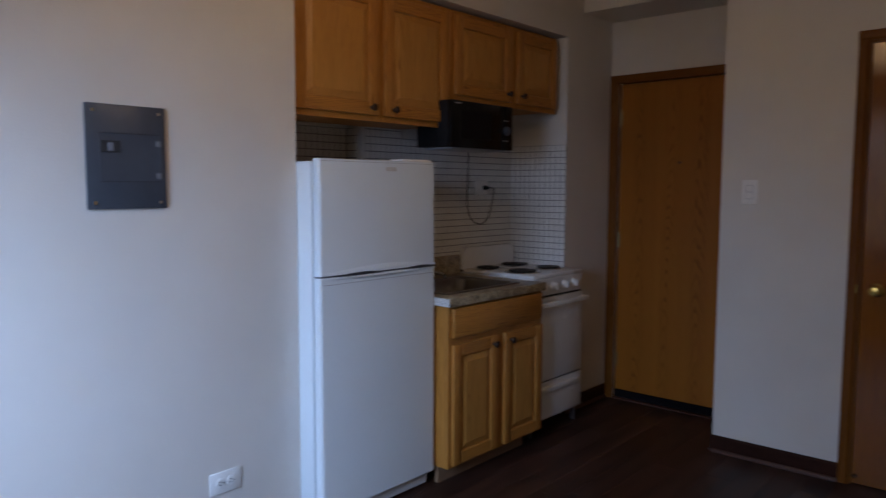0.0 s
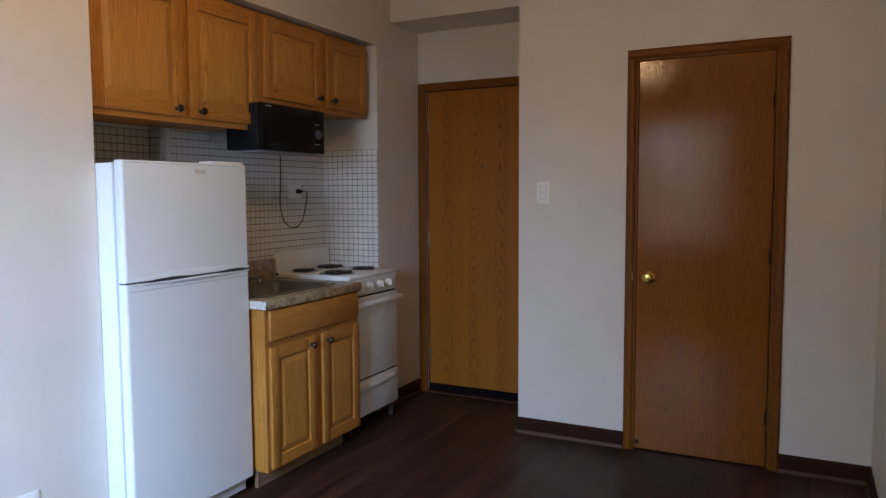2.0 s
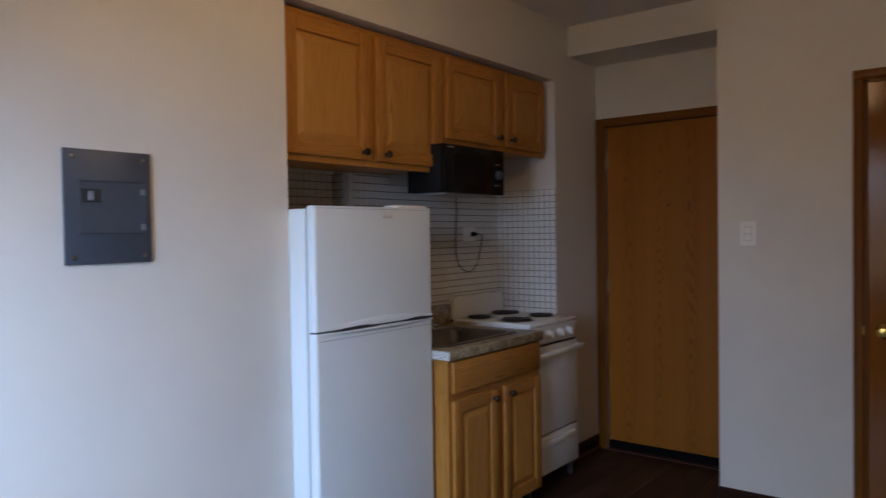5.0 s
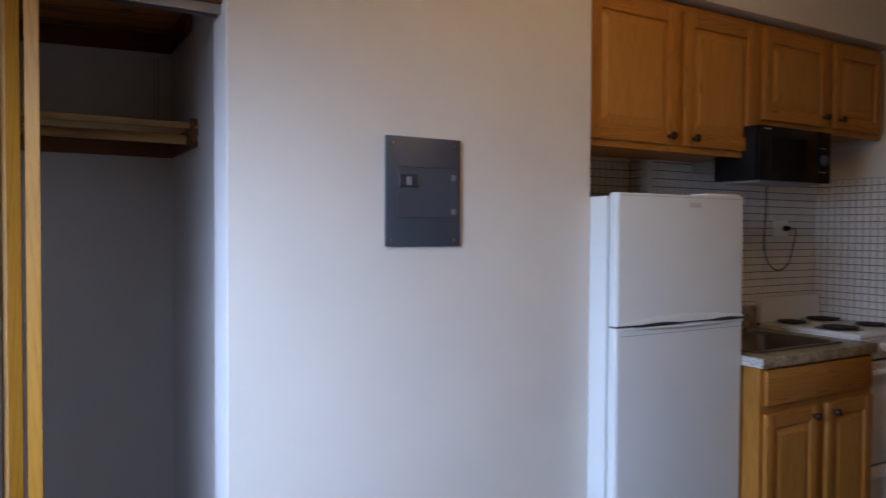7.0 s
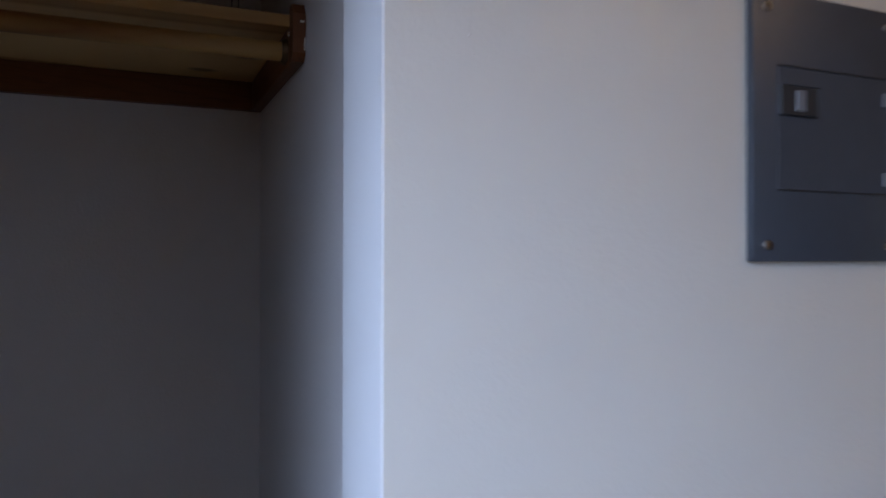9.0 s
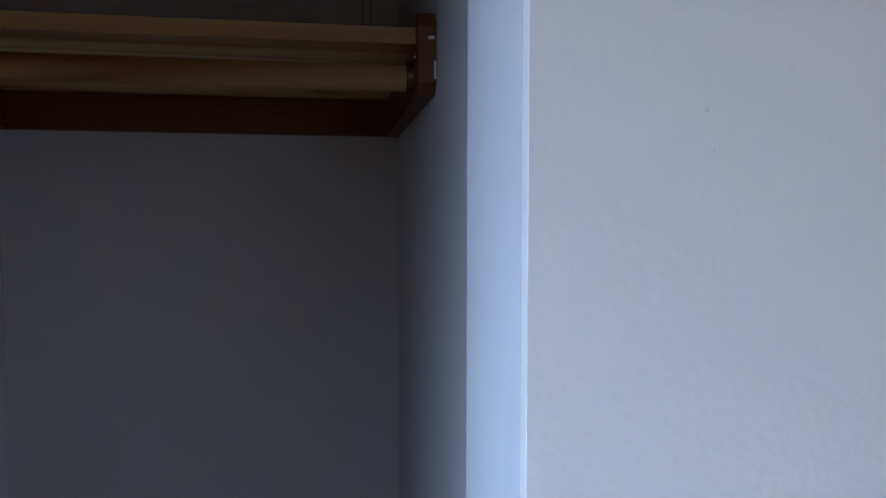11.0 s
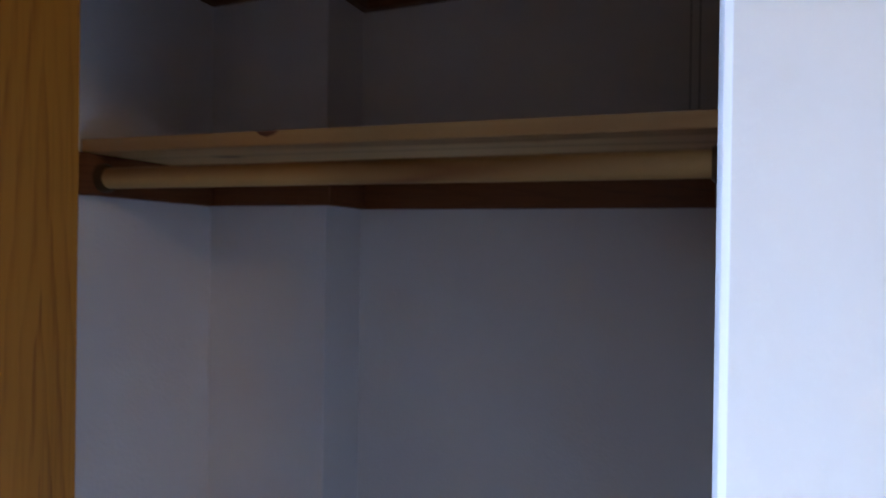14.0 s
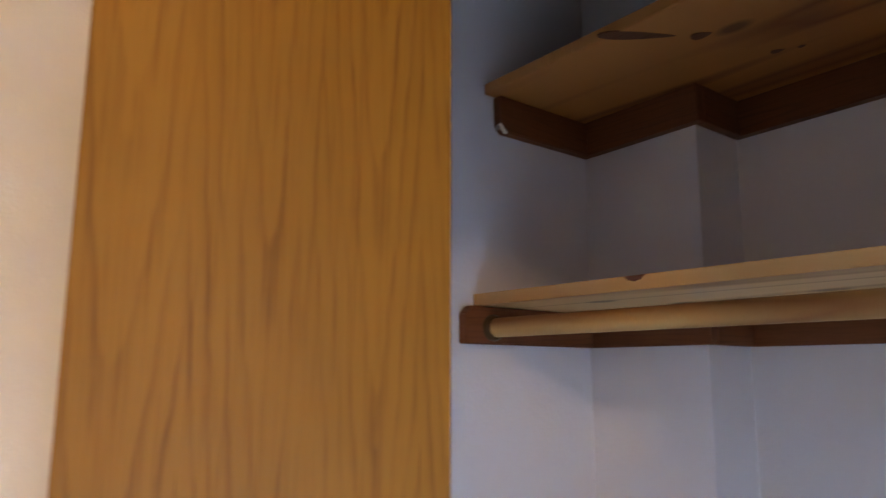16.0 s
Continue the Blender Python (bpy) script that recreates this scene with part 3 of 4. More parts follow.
low = thing("closet_shelf", "pine shelf on dark stained cleats with hanging rod", "closet shelf", (-1.69, 0.72, ZC))
b = prism([(CL + 0.002, YF), (CR - 0.002, YF), (CR - 0.002, CB - 0.002), (-1.880, CB - 0.002), (-1.880, 0.798), (CL + 0.002, 0.798)], SH - 0.019, SH, "z", 0.0015)
part("board", b, PINE_X, low, "pale raw pine board", smooth=False)
part("cleat", prism([(0.476, ZC), (0.799, ZC), (0.799, SH - 0.020), (0.488, SH - 0.020), (0.476, SH - 0.032)], CL + 0.001, CL + 0.020, "x", 0.002), CLEAT_Y, low, "dark stained cleat", smooth=False)
part("cleat", prism([(0.476, ZC + 0.012), (0.488, ZC), (CB - 0.001, ZC), (CB - 0.001, SH - 0.020), (0.504, SH - 0.020), (0.504, SH + 0.012), (0.488, SH + 0.012), (0.476, SH - 0.006)], CR - 0.021, CR - 0.0008, "x"), CLEAT_Y, low, smooth=False)
part("cleat", box(CL + 0.020, -1.864, 0.780, 0.799, ZC, SH - 0.020, 0.001), CLEAT_X, low, smooth=False)
part("cleat", box(-1.881, -1.863, 0.799, CB - 0.020, ZC, SH - 0.020, 0.001), CLEAT_Y, low, smooth=False)
part("cleat", box(-1.881, CR - 0.020, CB - 0.020, CB - 0.001, ZC, SH - 0.020, 0.001), CLEAT_X, low, smooth=False)
part("rod", lathe([(0.0155, CL + 0.022), (0.0155, CR - 0.022)], (0, 0.532, 1.659), "x", 20), ROD, low, "round pine hanging rod")
for x, s in ((CL + 0.020, 1), (CR - 0.020, -1)):
    part("rod_socket", lathe([(0.0, 0.0), (0.0215, 0.0), (0.0215, s * 0.004), (0.018, s * 0.010), (0.0, s * 0.010)], (x, 0.532, 1.659), "x", 20), ANTIQUE, low, "tarnished brass rod socket")

part("paint_chip", box(CR - 0.010, CR - 0.003, 0.4750, 0.4775, SH - 0.020, SH - 0.0165), PLASTIC_WHITE, low, "white paint speck on the cleat", smooth=False)
part("paint_chip", box(CR - 0.0035, CR - 0.0008, 0.4755, 0.4775, ZC + 0.016, ZC + 0.036), PLASTIC_WHITE, low, smooth=False)
part("screw", lathe([(0.0, 0.0), (0.005, 0.0), (0.004, -0.002), (0.0, -0.003)], (CR - 0.021, 0.508, 1.682), "x", 10), CHROME, low, "bright screw head")

for x in (CR - 0.048, CR - 0.062):
    part("paint_crack", box(x, x + 0.0016, CB - 0.0012, CB + 0.001, SH + 0.06, 2.0), GASKET, back_wall, "hairline crack in the paint", smooth=False)

ZU = 2.007
up = thing("closet_shelf", "upper pine shelf with knots on dark stained cleats", "closet shelf", (-1.69, 0.74, ZU))
b = prism([(CL + 0.002, 0.535), (CR - 0.002, 0.535), (CR - 0.002, CB - 0.002), (-1.880, CB - 0.002), (-1.880, 0.798), (CL + 0.002, 0.798)], ZU + 0.066, ZU + 0.085, "z", 0.0015)
part("board", b, PINE_AMBER, up, "knotty amber pine board", smooth=False)
part("cleat", cleat_side(CL + 0.001, CL + 0.020, 0.556, 0.799, ZU, ZU + 0.065), CLEAT_Y, up, "dark stained cleat", smooth=False)
part("cleat", cleat_side(CR - 0.020, CR - 0.001, 0.556, CB - 0.001, ZU, ZU + 0.065), CLEAT_Y, up, smooth=False)
part("cleat", box(CL + 0.020, -1.864, 0.780, 0.799, ZU, ZU + 0.065, 0.001), CLEAT_X, up, smooth=False)
part("cleat", box(-1.881, -1.863, 0.799, CB - 0.020, ZU, ZU + 0.065, 0.001), CLEAT_Y, up, smooth=False)
part("cleat", box(-1.881, CR - 0.020, CB - 0.020, CB - 0.001, ZU, ZU + 0.065, 0.001), CLEAT_X, up, smooth=False)
part("paint_chip", prism([(0.5552, ZU + 0.0115), (0.5675, ZU - 0.0006), (0.5710, ZU - 0.0006), (0.5552, ZU + 0.0145)], CL + 0.013, CL + 0.0208, "x"), PLASTIC_WHITE, up, "white paint chipped corner", smooth=False)
part("screw", lathe([(0.0, 0.0), (0.005, 0.0), (0.005, -0.003), (0.0, -0.003)], (CL + 0.012, 0.557, ZU + 0.008), "y", 10), CHROME, up, "bright chipped screw head")



def knot(parent, x, y, z, length, width, turn, label=""):
    """A dark knot let flush into the underside of a board, long and pointed or nearly round."""
    c, s = math.cos(turn), math.sin(turn)
    ring = []
    for i in range(18):
        a = 2 * math.pi * i / 18
        u = length / 2 * math.cos(a)
        w = width / 2 * math.sin(a) * (1.0 - 0.55 * math.cos(a))
        ring.append((x + c * u - s * w, y + s * u + c * w))
    part("knot", prism(ring, z - 0.0006, z + 0.002, "z"), KNOT, parent, label, smooth=False)


for x, y, ln, wd, turn in ((-1.826, 0.566, 0.115, 0.022, 0.92), (-1.768, 0.640, 0.030, 0.020, 0.3), (-1.724, 0.778, 0.020, 0.012, 0.2), (-1.693, 0.792, 0.012, 0.008, 0.0), (-1.540, 0.888, 0.022, 0.013, 0.1)):
    knot(up, x, y, ZU + 0.066, ln, wd, turn, "dark resinous knot in the pine")
part("knot", prism([(-1.822, SH - 0.0005), (-1.790, SH - 0.0005), (-1.796, SH - 0.006), (-1.806, SH - 0.0085), (-1.816, SH - 0.006)], YF - 0.0006, YF + 0.002, "y"), KNOT, low, "half-round knot in the board's edge", smooth=False)
up.rotation_euler = (0.0, -0.032, 0.0)  # the upper shelf was hung a little out of level

# ---- kitchen ----


def small_knob(parent, x, y, z):
    b = lathe([(0.0, 0.0), (0.009, 0.0), (0.006, -0.008), (0.006, -0.014), (0.014, -0.018), (0.017, -0.024), (0.014, -0.030), (0.0, -0.032)], (x, y, z), "y", 18)
    part("knob", b, BRONZE, parent, "dark bronze knob")


def panel_door(parent, x0, x1, z0, z1, y, knob=None, name="door"):
    """A raised-panel door whose front is at y; it is 19 mm thick."""
    w = 0.058
    t = 0.019
    # the raised field rises from a deep groove
    a0, a1, c0, c1 = x0 + w - 0.004, x1 - w + 0.004, z0 + w - 0.004, z1 - w + 0.004
    g = bmesh.new()
    loops = []
    for inset, depth in ((0.0, 0.013), (0.006, 0.0135), (0.034, 0.0035), (0.037, 0.002)):
        loops.append([g.verts.new((px, y + depth, pz)) for px, pz in
                      ((a0 + inset, c0 + inset), (a1 - inset, c0 + inset), (a1 - inset, c1 - inset), (a0 + inset, c1 - inset))])
    back = [g.verts.new((px, y + t - 0.001, pz)) for px, pz in ((a0, c0), (a1, c0), (a1, c1), (a0, c1))]
    loops.insert(0, back)
    for p, q in zip(loops, loops[1:]):
        for i in range(4):
            g.faces.new((p[i], p[(i + 1) % 4], q[(i + 1) % 4], q[i]))
    g.faces.new(loops[-1])
    g.faces.new(back)
    bmesh.ops.recalc_face_normals(g, faces=g.faces[:])
    door = part(name, g, OAK_PANEL, parent, smooth=False)
    part("stile", box(x0, x0 + w, y, y + t, z0, z1, 0.004, 2), OAK_V, door)
    part("stile", box(x1 - w, x1, y, y + t, z0, z1, 0.004, 2), OAK_V, door)
    part("rail", box(x0 + w, x1 - w, y + 0.0006, y + t, z0, z0 + w, 0.003, 1), OAK_H, door)
    part("rail", box(x0 + w, x1 - w, y + 0.0006, y + t, z1 - w, z1, 0.003, 1), OAK_H, door)
    if knob:
        small_knob(door, knob[0], y, knob[1])
    return door


def wall_cabinet(label, x0, x1, z0, z1, doors):
    c = thing("wall_cabinet", label, "wall cabinet", ((x0 + x1) / 2, 0.22, z0), "wall cabinets over the kitchen alcove")
    f = 0.055
    body = box(x0, x1, f + 0.019, AB - 0.003, z0 + 0.012, z1, 0.001)
    part("body", body, OAK_V, c)
    mid = (doors[0][1] + doors[1][0]) / 2
    for a, b_ in ((x0, x0 + 0.035), (mid - 0.035, mid + 0.035), (x1 - 0.035, x1)):
        part("frame_stile", box(a, b_, f, f + 0.019, z0, z1, 0.0015), OAK_V, c)
    for za, zb in ((z0, z0 + 0.036), (z1 - 0.036, z1)):
        part("frame_rail", box(x0 + 0.035, x1 - 0.035, f + 0.0005, f + 0.0185, za, zb, 0.001), OAK_H, c)
    for a, b_, za, zb, kx, kz in doors:
        panel_door(c, a, b_, za, zb, f - 0.0195, (kx, kz))
    return c


wall_cabinet("honey oak wall cabinet with two raised-panel doors", 0.012, 0.984, 1.680, 2.262,
             [(0.026, 0.488, 1.706, 2.236, 0.437, 1.737), (0.523, 0.962, 1.706, 2.236, 0.573, 1.737)])
wall_cabinet("short honey oak wall cabinet with two raised-panel doors over the microwave", 0.988, 1.950, 1.824, 2.262,
             [(1.012, 1.484, 1.850, 2.240, 1.444, 1.892), (1.534, 1.932, 1.850, 2.240, 1.574, 1.892)])

# base cabinet
BX0, BX1, BF = 0.692, 1.450, -0.195
base = thing("base_cabinet", "honey oak sink base cabinet with two raised-panel doors", "base cabinet", ((BX0 + BX1) / 2, 0.1, 0))
part("body", box(BX0, BX1, BF + 0.019, AB - 0.003, 0.085, 0.700, 0.001), OAK_V, base)
b = box(BX0, BX0 + 0.018, BF + 0.019, AB - 0.003, 0.700, 0.848)
box(BX1 - 0.018, BX1, BF + 0.019, AB - 0.003, 0.700, 0.848, bm=b)
box(BX0 + 0.018, BX1 - 0.018, BF + 0.019, BF + 0.03, 0.700, 0.848, bm=b)
part("upper_body", b, OAK_V, base)
part("toe_kick", box(BX0 + 0.01, BX1 - 0.06, BF + 0.07, BF + 0.09, 0.0, 0.085), TOE, base, "plain tan toe kick")
for xa, xb, zb in ((BX0, BX0 + 0.032, 0.848), (1.050, 1.110, 0.690), (BX1 - 0.032, BX1, 0.848)):
    part("frame_stile", box(xa, xb, BF, BF + 0.019, 0.085, zb, 0.0015), OAK_V, base)
for za, zb in ((0.085, 0.125), (0.655, 0.715), (0.820, 0.848)):
    part("frame_rail", box(BX0 + 0.032, BX1 - 0.032, BF + 0.0005, BF + 0.0185, za, zb, 0.001), OAK_H, base)
part("drawer_front", box(0.712, 1.432, BF - 0.0195, BF - 0.0005, 0.700, 0.838, 0.005, 2), OAK_H, base, "plain false drawer front")
panel_door(base, 0.712, 1.052, 0.098, 0.668, BF - 0.0195, (1.008, 0.630))
panel_door(base, 1.106, 1.438, 0.098, 0.668, BF - 0.0195, (1.146, 0.630))

# worktop with sink cut-out
SX0, SX1, SY0, SY1 = 0.760, 1.330, -0.130, 0.270
CF, CX0, CX1, CT = -0.222, 0.676, 1.456, 0.890
top = thing("worktop", "speckled tan laminate worktop with low upstand", "worktop", ((CX0 + CX1) / 2, 0.1, 0.848))
b = box(CX0, CX1, CF, SY0, 0.848, CT, 0.005, 2)
box(CX0, CX1, SY1, AB - 0.002, 0.849, CT, 0.001, bm=b)
box(CX0, SX0, SY0 - 0.004, SY1 + 0.004, 0.849, CT - 0.0005, 0.0, bm=b)
box(SX1, CX1, SY0 - 0.004, SY1 + 0.004, 0.849, CT - 0.0005, 0.0, bm=b)
part("slab", b, COUNTER, top)
part("end_cap", box(CX0 - 0.0015, CX0 + 0.0005, CF + 0.004, AB - 0.004, 0.851, CT - 0.003), END_CAP, top, "pale raw speckled end", smooth=False)
part("upstand", box(CX0, CX1 - 0.004, AB - 0.042, AB - 0.018, CT, 1.000, 0.006, 2), COUNTER, top)

sink = thing("sink", "stainless steel drop-in sink in the worktop", "sink", ((SX0 + SX1) / 2, 0.07, 0.72))
g = bmesh.new()
cx, cy, hx, hy = (SX0 + SX1) / 2, (SY0 + SY1) / 2, (SX1 - SX0) / 2, (SY1 - SY0) / 2


def rounded(hx_, hy_, r, z, n=6, oy=0.0):
    pts = []
    for sx, sy, a0 in ((1, 1, 0), (-1, 1, 90), (-1, -1, 180), (1, -1, 270)):
        for i in range(n + 1):
            a = radians(a0 + 90 * i / n)
            pts.append((cx + sx * (hx_ - r) + r * math.cos(a), cy + oy + sy * (hy_ - r) + r * math.sin(a), z))
    return [g.verts.new(p) for p in pts]


rings = [rounded(hx + 0.014, hy + 0.014, 0.03, CT + 0.0006), rounded(hx + 0.010, hy + 0.010, 0.03, CT + 0.006), rounded(hx - 0.012, hy - 0.014, 0.045, CT + 0.005),
         rounded(hx - 0.022, hy - 0.022, 0.05, CT - 0.008), rounded(hx - 0.034, hy - 0.034, 0.055, CT - 0.135), rounded(hx - 0.075, hy - 0.075, 0.05, CT - 0.160), rounded(0.05, 0.05, 0.049, CT - 0.165)]
for p, q in zip(rings, rings[1:]):
    n = len(p)
    for i in range(n):
        g.faces.new((p[i], p[(i + 1) % n], q[(i + 1) % n], q[i]))
g.faces.new(rings[-1])
bmesh.ops.recalc_face_normals(g, faces=g.faces[:])
part("bowl", g, STEEL, sink)
part("drain", lathe([(0.0, 0.0), (0.038, 0.0), (0.040, 0.003), (0.020, 0.001), (0.0, 0.001)], (cx, cy, CT - 0.164), "z", 24), CHROME, sink)

# faucet behind the sink
fx, fy = cx, 0.318
fc = thing("faucet", "low chrome kitchen faucet behind the sink", "faucet", (fx, fy, CT))
part("base", lathe([(0.0, 0.0), (0.030, 0.0), (0.030, 0.008), (0.018, 0.014), (0.014, 0.050), (0.0, 0.054)], (fx, fy, CT), "z", 22), CHROME, fc)
spout = part("spout", tube([(fx, fy, CT + 0.032), (fx, fy - 0.03, CT + 0.048), (fx - 0.003, fy - 0.09, CT + 0.053), (fx - 0.008, fy - 0.165, CT + 0.050), (fx - 0.010, fy - 0.190, CT + 0.044)], 0.0095, 12), CHROME, fc)
part("aerator", lathe([(0.0, 0.0), (0.0115, 0.0), (0.0115, -0.014), (0.0, -0.014)], (fx - 0.010, fy - 0.190, CT + 0.042), "z", 16), CHROME, spout)

# refrigerator
FX0, FX1, FF = 0.006, 0.674, -0.131
fr = thing("refrigerator", "white top-freezer refrigerator with pebbled doors", "refrigerator", ((FX0 + FX1) / 2, 0.15, 0))
part("body", box(FX0 - 0.003, FX1 - 0.003, FF + 0.046, AB - 0.01, 0.035, 1.490, 0.006, 2), FRIDGE_WHITE, fr)
part("gasket", box(FX0 + 0.012, FX1 - 0.012, FF + 0.034, FF + 0.048, 0.07, 1.485), GASKET, fr)


def fridge_door(z0, z1, notch_top):
    pr = []
    for i in range(7):
        a = radians(90 * i / 6)
        pr.append((FX0 + 0.016 - 0.016 * math.cos(a), FF + 0.016 - 0.016 * math.sin(a)))
    for i in range(7):
        a = radians(90 * i / 6)
        pr.append((FX1 - 0.016 + 0.016 * math.sin(a), FF + 0.016 - 0.016 * math.cos(a)))
    pr += [(FX1, FF + 0.037), (FX0, FF + 0.037)]
    return prism(pr, z0, z1, "z", 0.0022)


up_door = part("freezer_door", fridge_door(1.041, 1.500, False), FRIDGE_WHITE, fr)
low_door = part("fridge_door", fridge_door(0.075, 1.034, True), FRIDGE_WHITE, fr)
part("plinth", box(FX0 + 0.02, FX1 - 0.02, FF + 0.035, FF + 0.05, 0.012, 0.068, 0.003), PLASTIC_WHITE, fr)
part("seam", box(FX0 + 0.006, FX1 - 0.006, FF + 0.006, FF + 0.036, 1.034, 1.041), GASKET, fr, "dark gap between the doors")


def swoop(z_mid, sign, out):
    """A long moulded grip that bows across the door's edge."""
    g = bmesh.new()
    secs = []
    n = 28
    for i in range(n + 1):
        u = i / n
        x = FX0 + 0.030 + u * (FX1 - FX0 - 0.034)
        bow = math.sin(math.pi * min(1, max(0, (u - 0.02) / 0.96)))
        hh = 0.008 + 0.020 * bow * (1 if sign > 0 else 0.35)
        yy = FF - 0.002 - out * bow
        z = z_mid
        secs.append([g.verts.new(p) for p in ((x, FF + 0.006, z), (x, yy, z), (x, yy - 0.001, z + sign * hh * 0.45), (x, FF - 0.002, z + sign * hh), (x, FF + 0.006, z + sign * hh))])
    for p, q in zip(secs, secs[1:]):
        for i in range(5):
            g.faces.new((p[i], p[(i + 1) % 5], q[(i + 1) % 5], q[i]))
    g.faces.new(secs[0])
    g.faces.new(secs[-1])
    bmesh.ops.recalc_face_normals(g, faces=g.faces[:])
    return g


part("handle", swoop(1.042, 1, 0.005), FRIDGE_WHITE, up_door, "bowed white grip")
part("handle", swoop(1.033, -1, 0.007), FRIDGE_WHITE, low_door, "bowed white grip")
# slightly proud grey strip; its colour is the shadow line
part("groove", box(FX0 + 0.020, FX1 - 0.010, FF - 0.0006, FF + 0.004, 1.0045, 1.0065), PLASTIC_GREY, low_door, "thin grey strip painting the shadow line below the grip")


# a dark solid standing in for the shade of a finger hollow
def recess(x0, x1, peak):
    xm = x0 + (x1 - x0) * peak
    return prism([(x0, 1.036), (xm, 1.034), (x1, 1.036), (x1, 1.040), (xm + (x1 - xm) * 0.4, 1.046), (xm, 1.047), (x0 + (xm - x0) * 0.4, 1.044)], FF - 0.0085, FF + 0.006, "y")


part("grip_recess", recess(FX0 + 0.085, FX0 + 0.32, 0.55), RECESS_SHADE, fr, "dark block painting the shade under the grip")
part("grip_recess", recess(FX1 - 0.20, FX1 - 0.012, 0.5), RECESS_SHADE, fr)
part("groove", box(FX0 + 0.012, FX1 - 0.012, FF - 0.0004, FF + 0.003, 1.4905, 1.4918), PLASTIC_GREY, up_door, "thin seam below the door cap")
part("badge", box(0.365, 0.425, FF - 0.0025, FF + 0.002, 1.457, 1.474, 0.002), LABEL_TAN, up_door, "small tan maker plate")
part("top_hinge", box(FX1 - 0.19, FX1 - 0.005, FF + 0.02, FF + 0.10, 1.500, 1.512, 0.004, 2), PLASTIC_WHITE, fr)
for x in (FX0 + 0.05, FX1 - 0.05):
    part("foot", lathe([(0.018, 0.0), (0.018, 0.036)], (x, FF + 0.09, 0.0), "z", 12), BLACK_MATT, fr)
    part("foot", lathe([(0.018, 0.0), (0.018, 0.036)], (x, AB - 0.06, 0.0), "z", 12), BLACK_MATT, fr)

# stove
SX_0, SX_1, SF, ST = 1.462, 1.968, -0.128, 0.915
st = thing("stove", "white electric coil stove with lower drawer", "stove", ((SX_0 + SX_1) / 2, 0.13, 0))
part("body", box(SX_0, SX_1, SF + 0.012, AB - 0.012, 0.095, ST - 0.02, 0.003), WHITE_ENAMEL, st)
part("cooktop", box(SX_0 - 0.002, SX_1 + 0.002, SF - 0.012, AB - 0.05, ST - 0.024, ST, 0.010, 3), WHITE_ENAMEL, st)
g = prism([(SX_0, ST - 0.005), (SX_1, ST - 0.005), (SX_1, ST + 0.085), (SX_1 - 0.012, ST + 0.108), (SX_1 - 0.035, ST + 0.122), (SX_0 + 0.035, ST + 0.122), (SX_0 + 0.012, ST + 0.108), (SX_0, ST + 0.085)], AB - 0.052, AB - 0.012, "y", 0.004)
part("backguard", g, WHITE_ENAMEL, st)
part("control_panel", prism([(SF - 0.010, ST - 0.024), (SF + 0.02, ST - 0.024), (SF + 0.02, ST - 0.125), (SF + 0.004, ST - 0.125)], SX_0, SX_1, "x", 0.003), WHITE_ENAMEL, st, "white sloping control panel")
for x in (1.550, 1.660, 1.772, 1.868):
    k = part("knob", lathe([(0.0, 0.0), (0.026, 0.0), (0.027, -0.006), (0.021, -0.010), (0.019, -0.024), (0.016, -0.027), (0.0, -0.027)], (x, SF - 0.004, ST - 0.074), "y", 22), PLASTIC_WHITE, st, "white control knob")
    part("grip_bar", box(x - 0.004, x + 0.004, SF - 0.038, SF - 0.028, ST - 0.092, ST - 0.056, 0.002), PLASTIC_WHITE, k)
door = part("oven_door", box(SX_0 + 0.004, SX_1 - 0.004, SF - 0.018, SF + 0.012, 0.316, ST - 0.131, 0.006, 2), WHITE_ENAMEL, st)
g = box(SX_0 + 0.01, SX_1 - 0.002, SF - 0.062, SF - 0.044, ST - 0.176, ST - 0.150, 0.006, 2)
box(SX_0 + 0.02, SX_0 + 0.04, SF - 0.05, SF - 0.016, ST - 0.172, ST - 0.154, 0.002, bm=g)
box(SX_1 - 0.034, SX_1 - 0.014, SF - 0.05, SF - 0.016, ST - 0.172, ST - 0.154, 0.002, bm=g)
part("handle", g, PLASTIC_WHITE, door, "white bar handle")
# black box fills the slot over the oven door as its shade
part("vent_gap", box(SX_0 + 0.006, SX_1 - 0.006, SF - 0.004, SF + 0.013, ST - 0.132, ST - 0.124), BLACK_MATT, st, "black strip painting the shade in the vent slot")
drawer = part("drawer", box(SX_0 + 0.004, SX_1 - 0.004, SF - 0.018, SF + 0.012, 0.098, 0.306, 0.005, 2), WHITE_ENAMEL, st)
part("handle", box(SX_0 + 0.02, SX_1 - 0.06, SF - 0.036, SF - 0.016, 0.250, 0.282, 0.008, 2), PLASTIC_WHITE, drawer, "moulded white pull")
# solid black strip in place of the shade between door and drawer
part("shadow_gap", box(SX_0 + 0.004, SX_1 - 0.004, SF - 0.006, SF + 0.0125, 0.306, 0.316), BLACK_MATT, st, "black strip painting the shade in the gap above the drawer")
for x in (SX_0 + 0.035, SX_1 - 0.012):
    for y in (SF + 0.02, AB - 0.06):
        part("foot", box(x - 0.008, x + 0.008, y, y + 0.03, 0.0, 0.096, 0.002), ALUMINIUM, st)
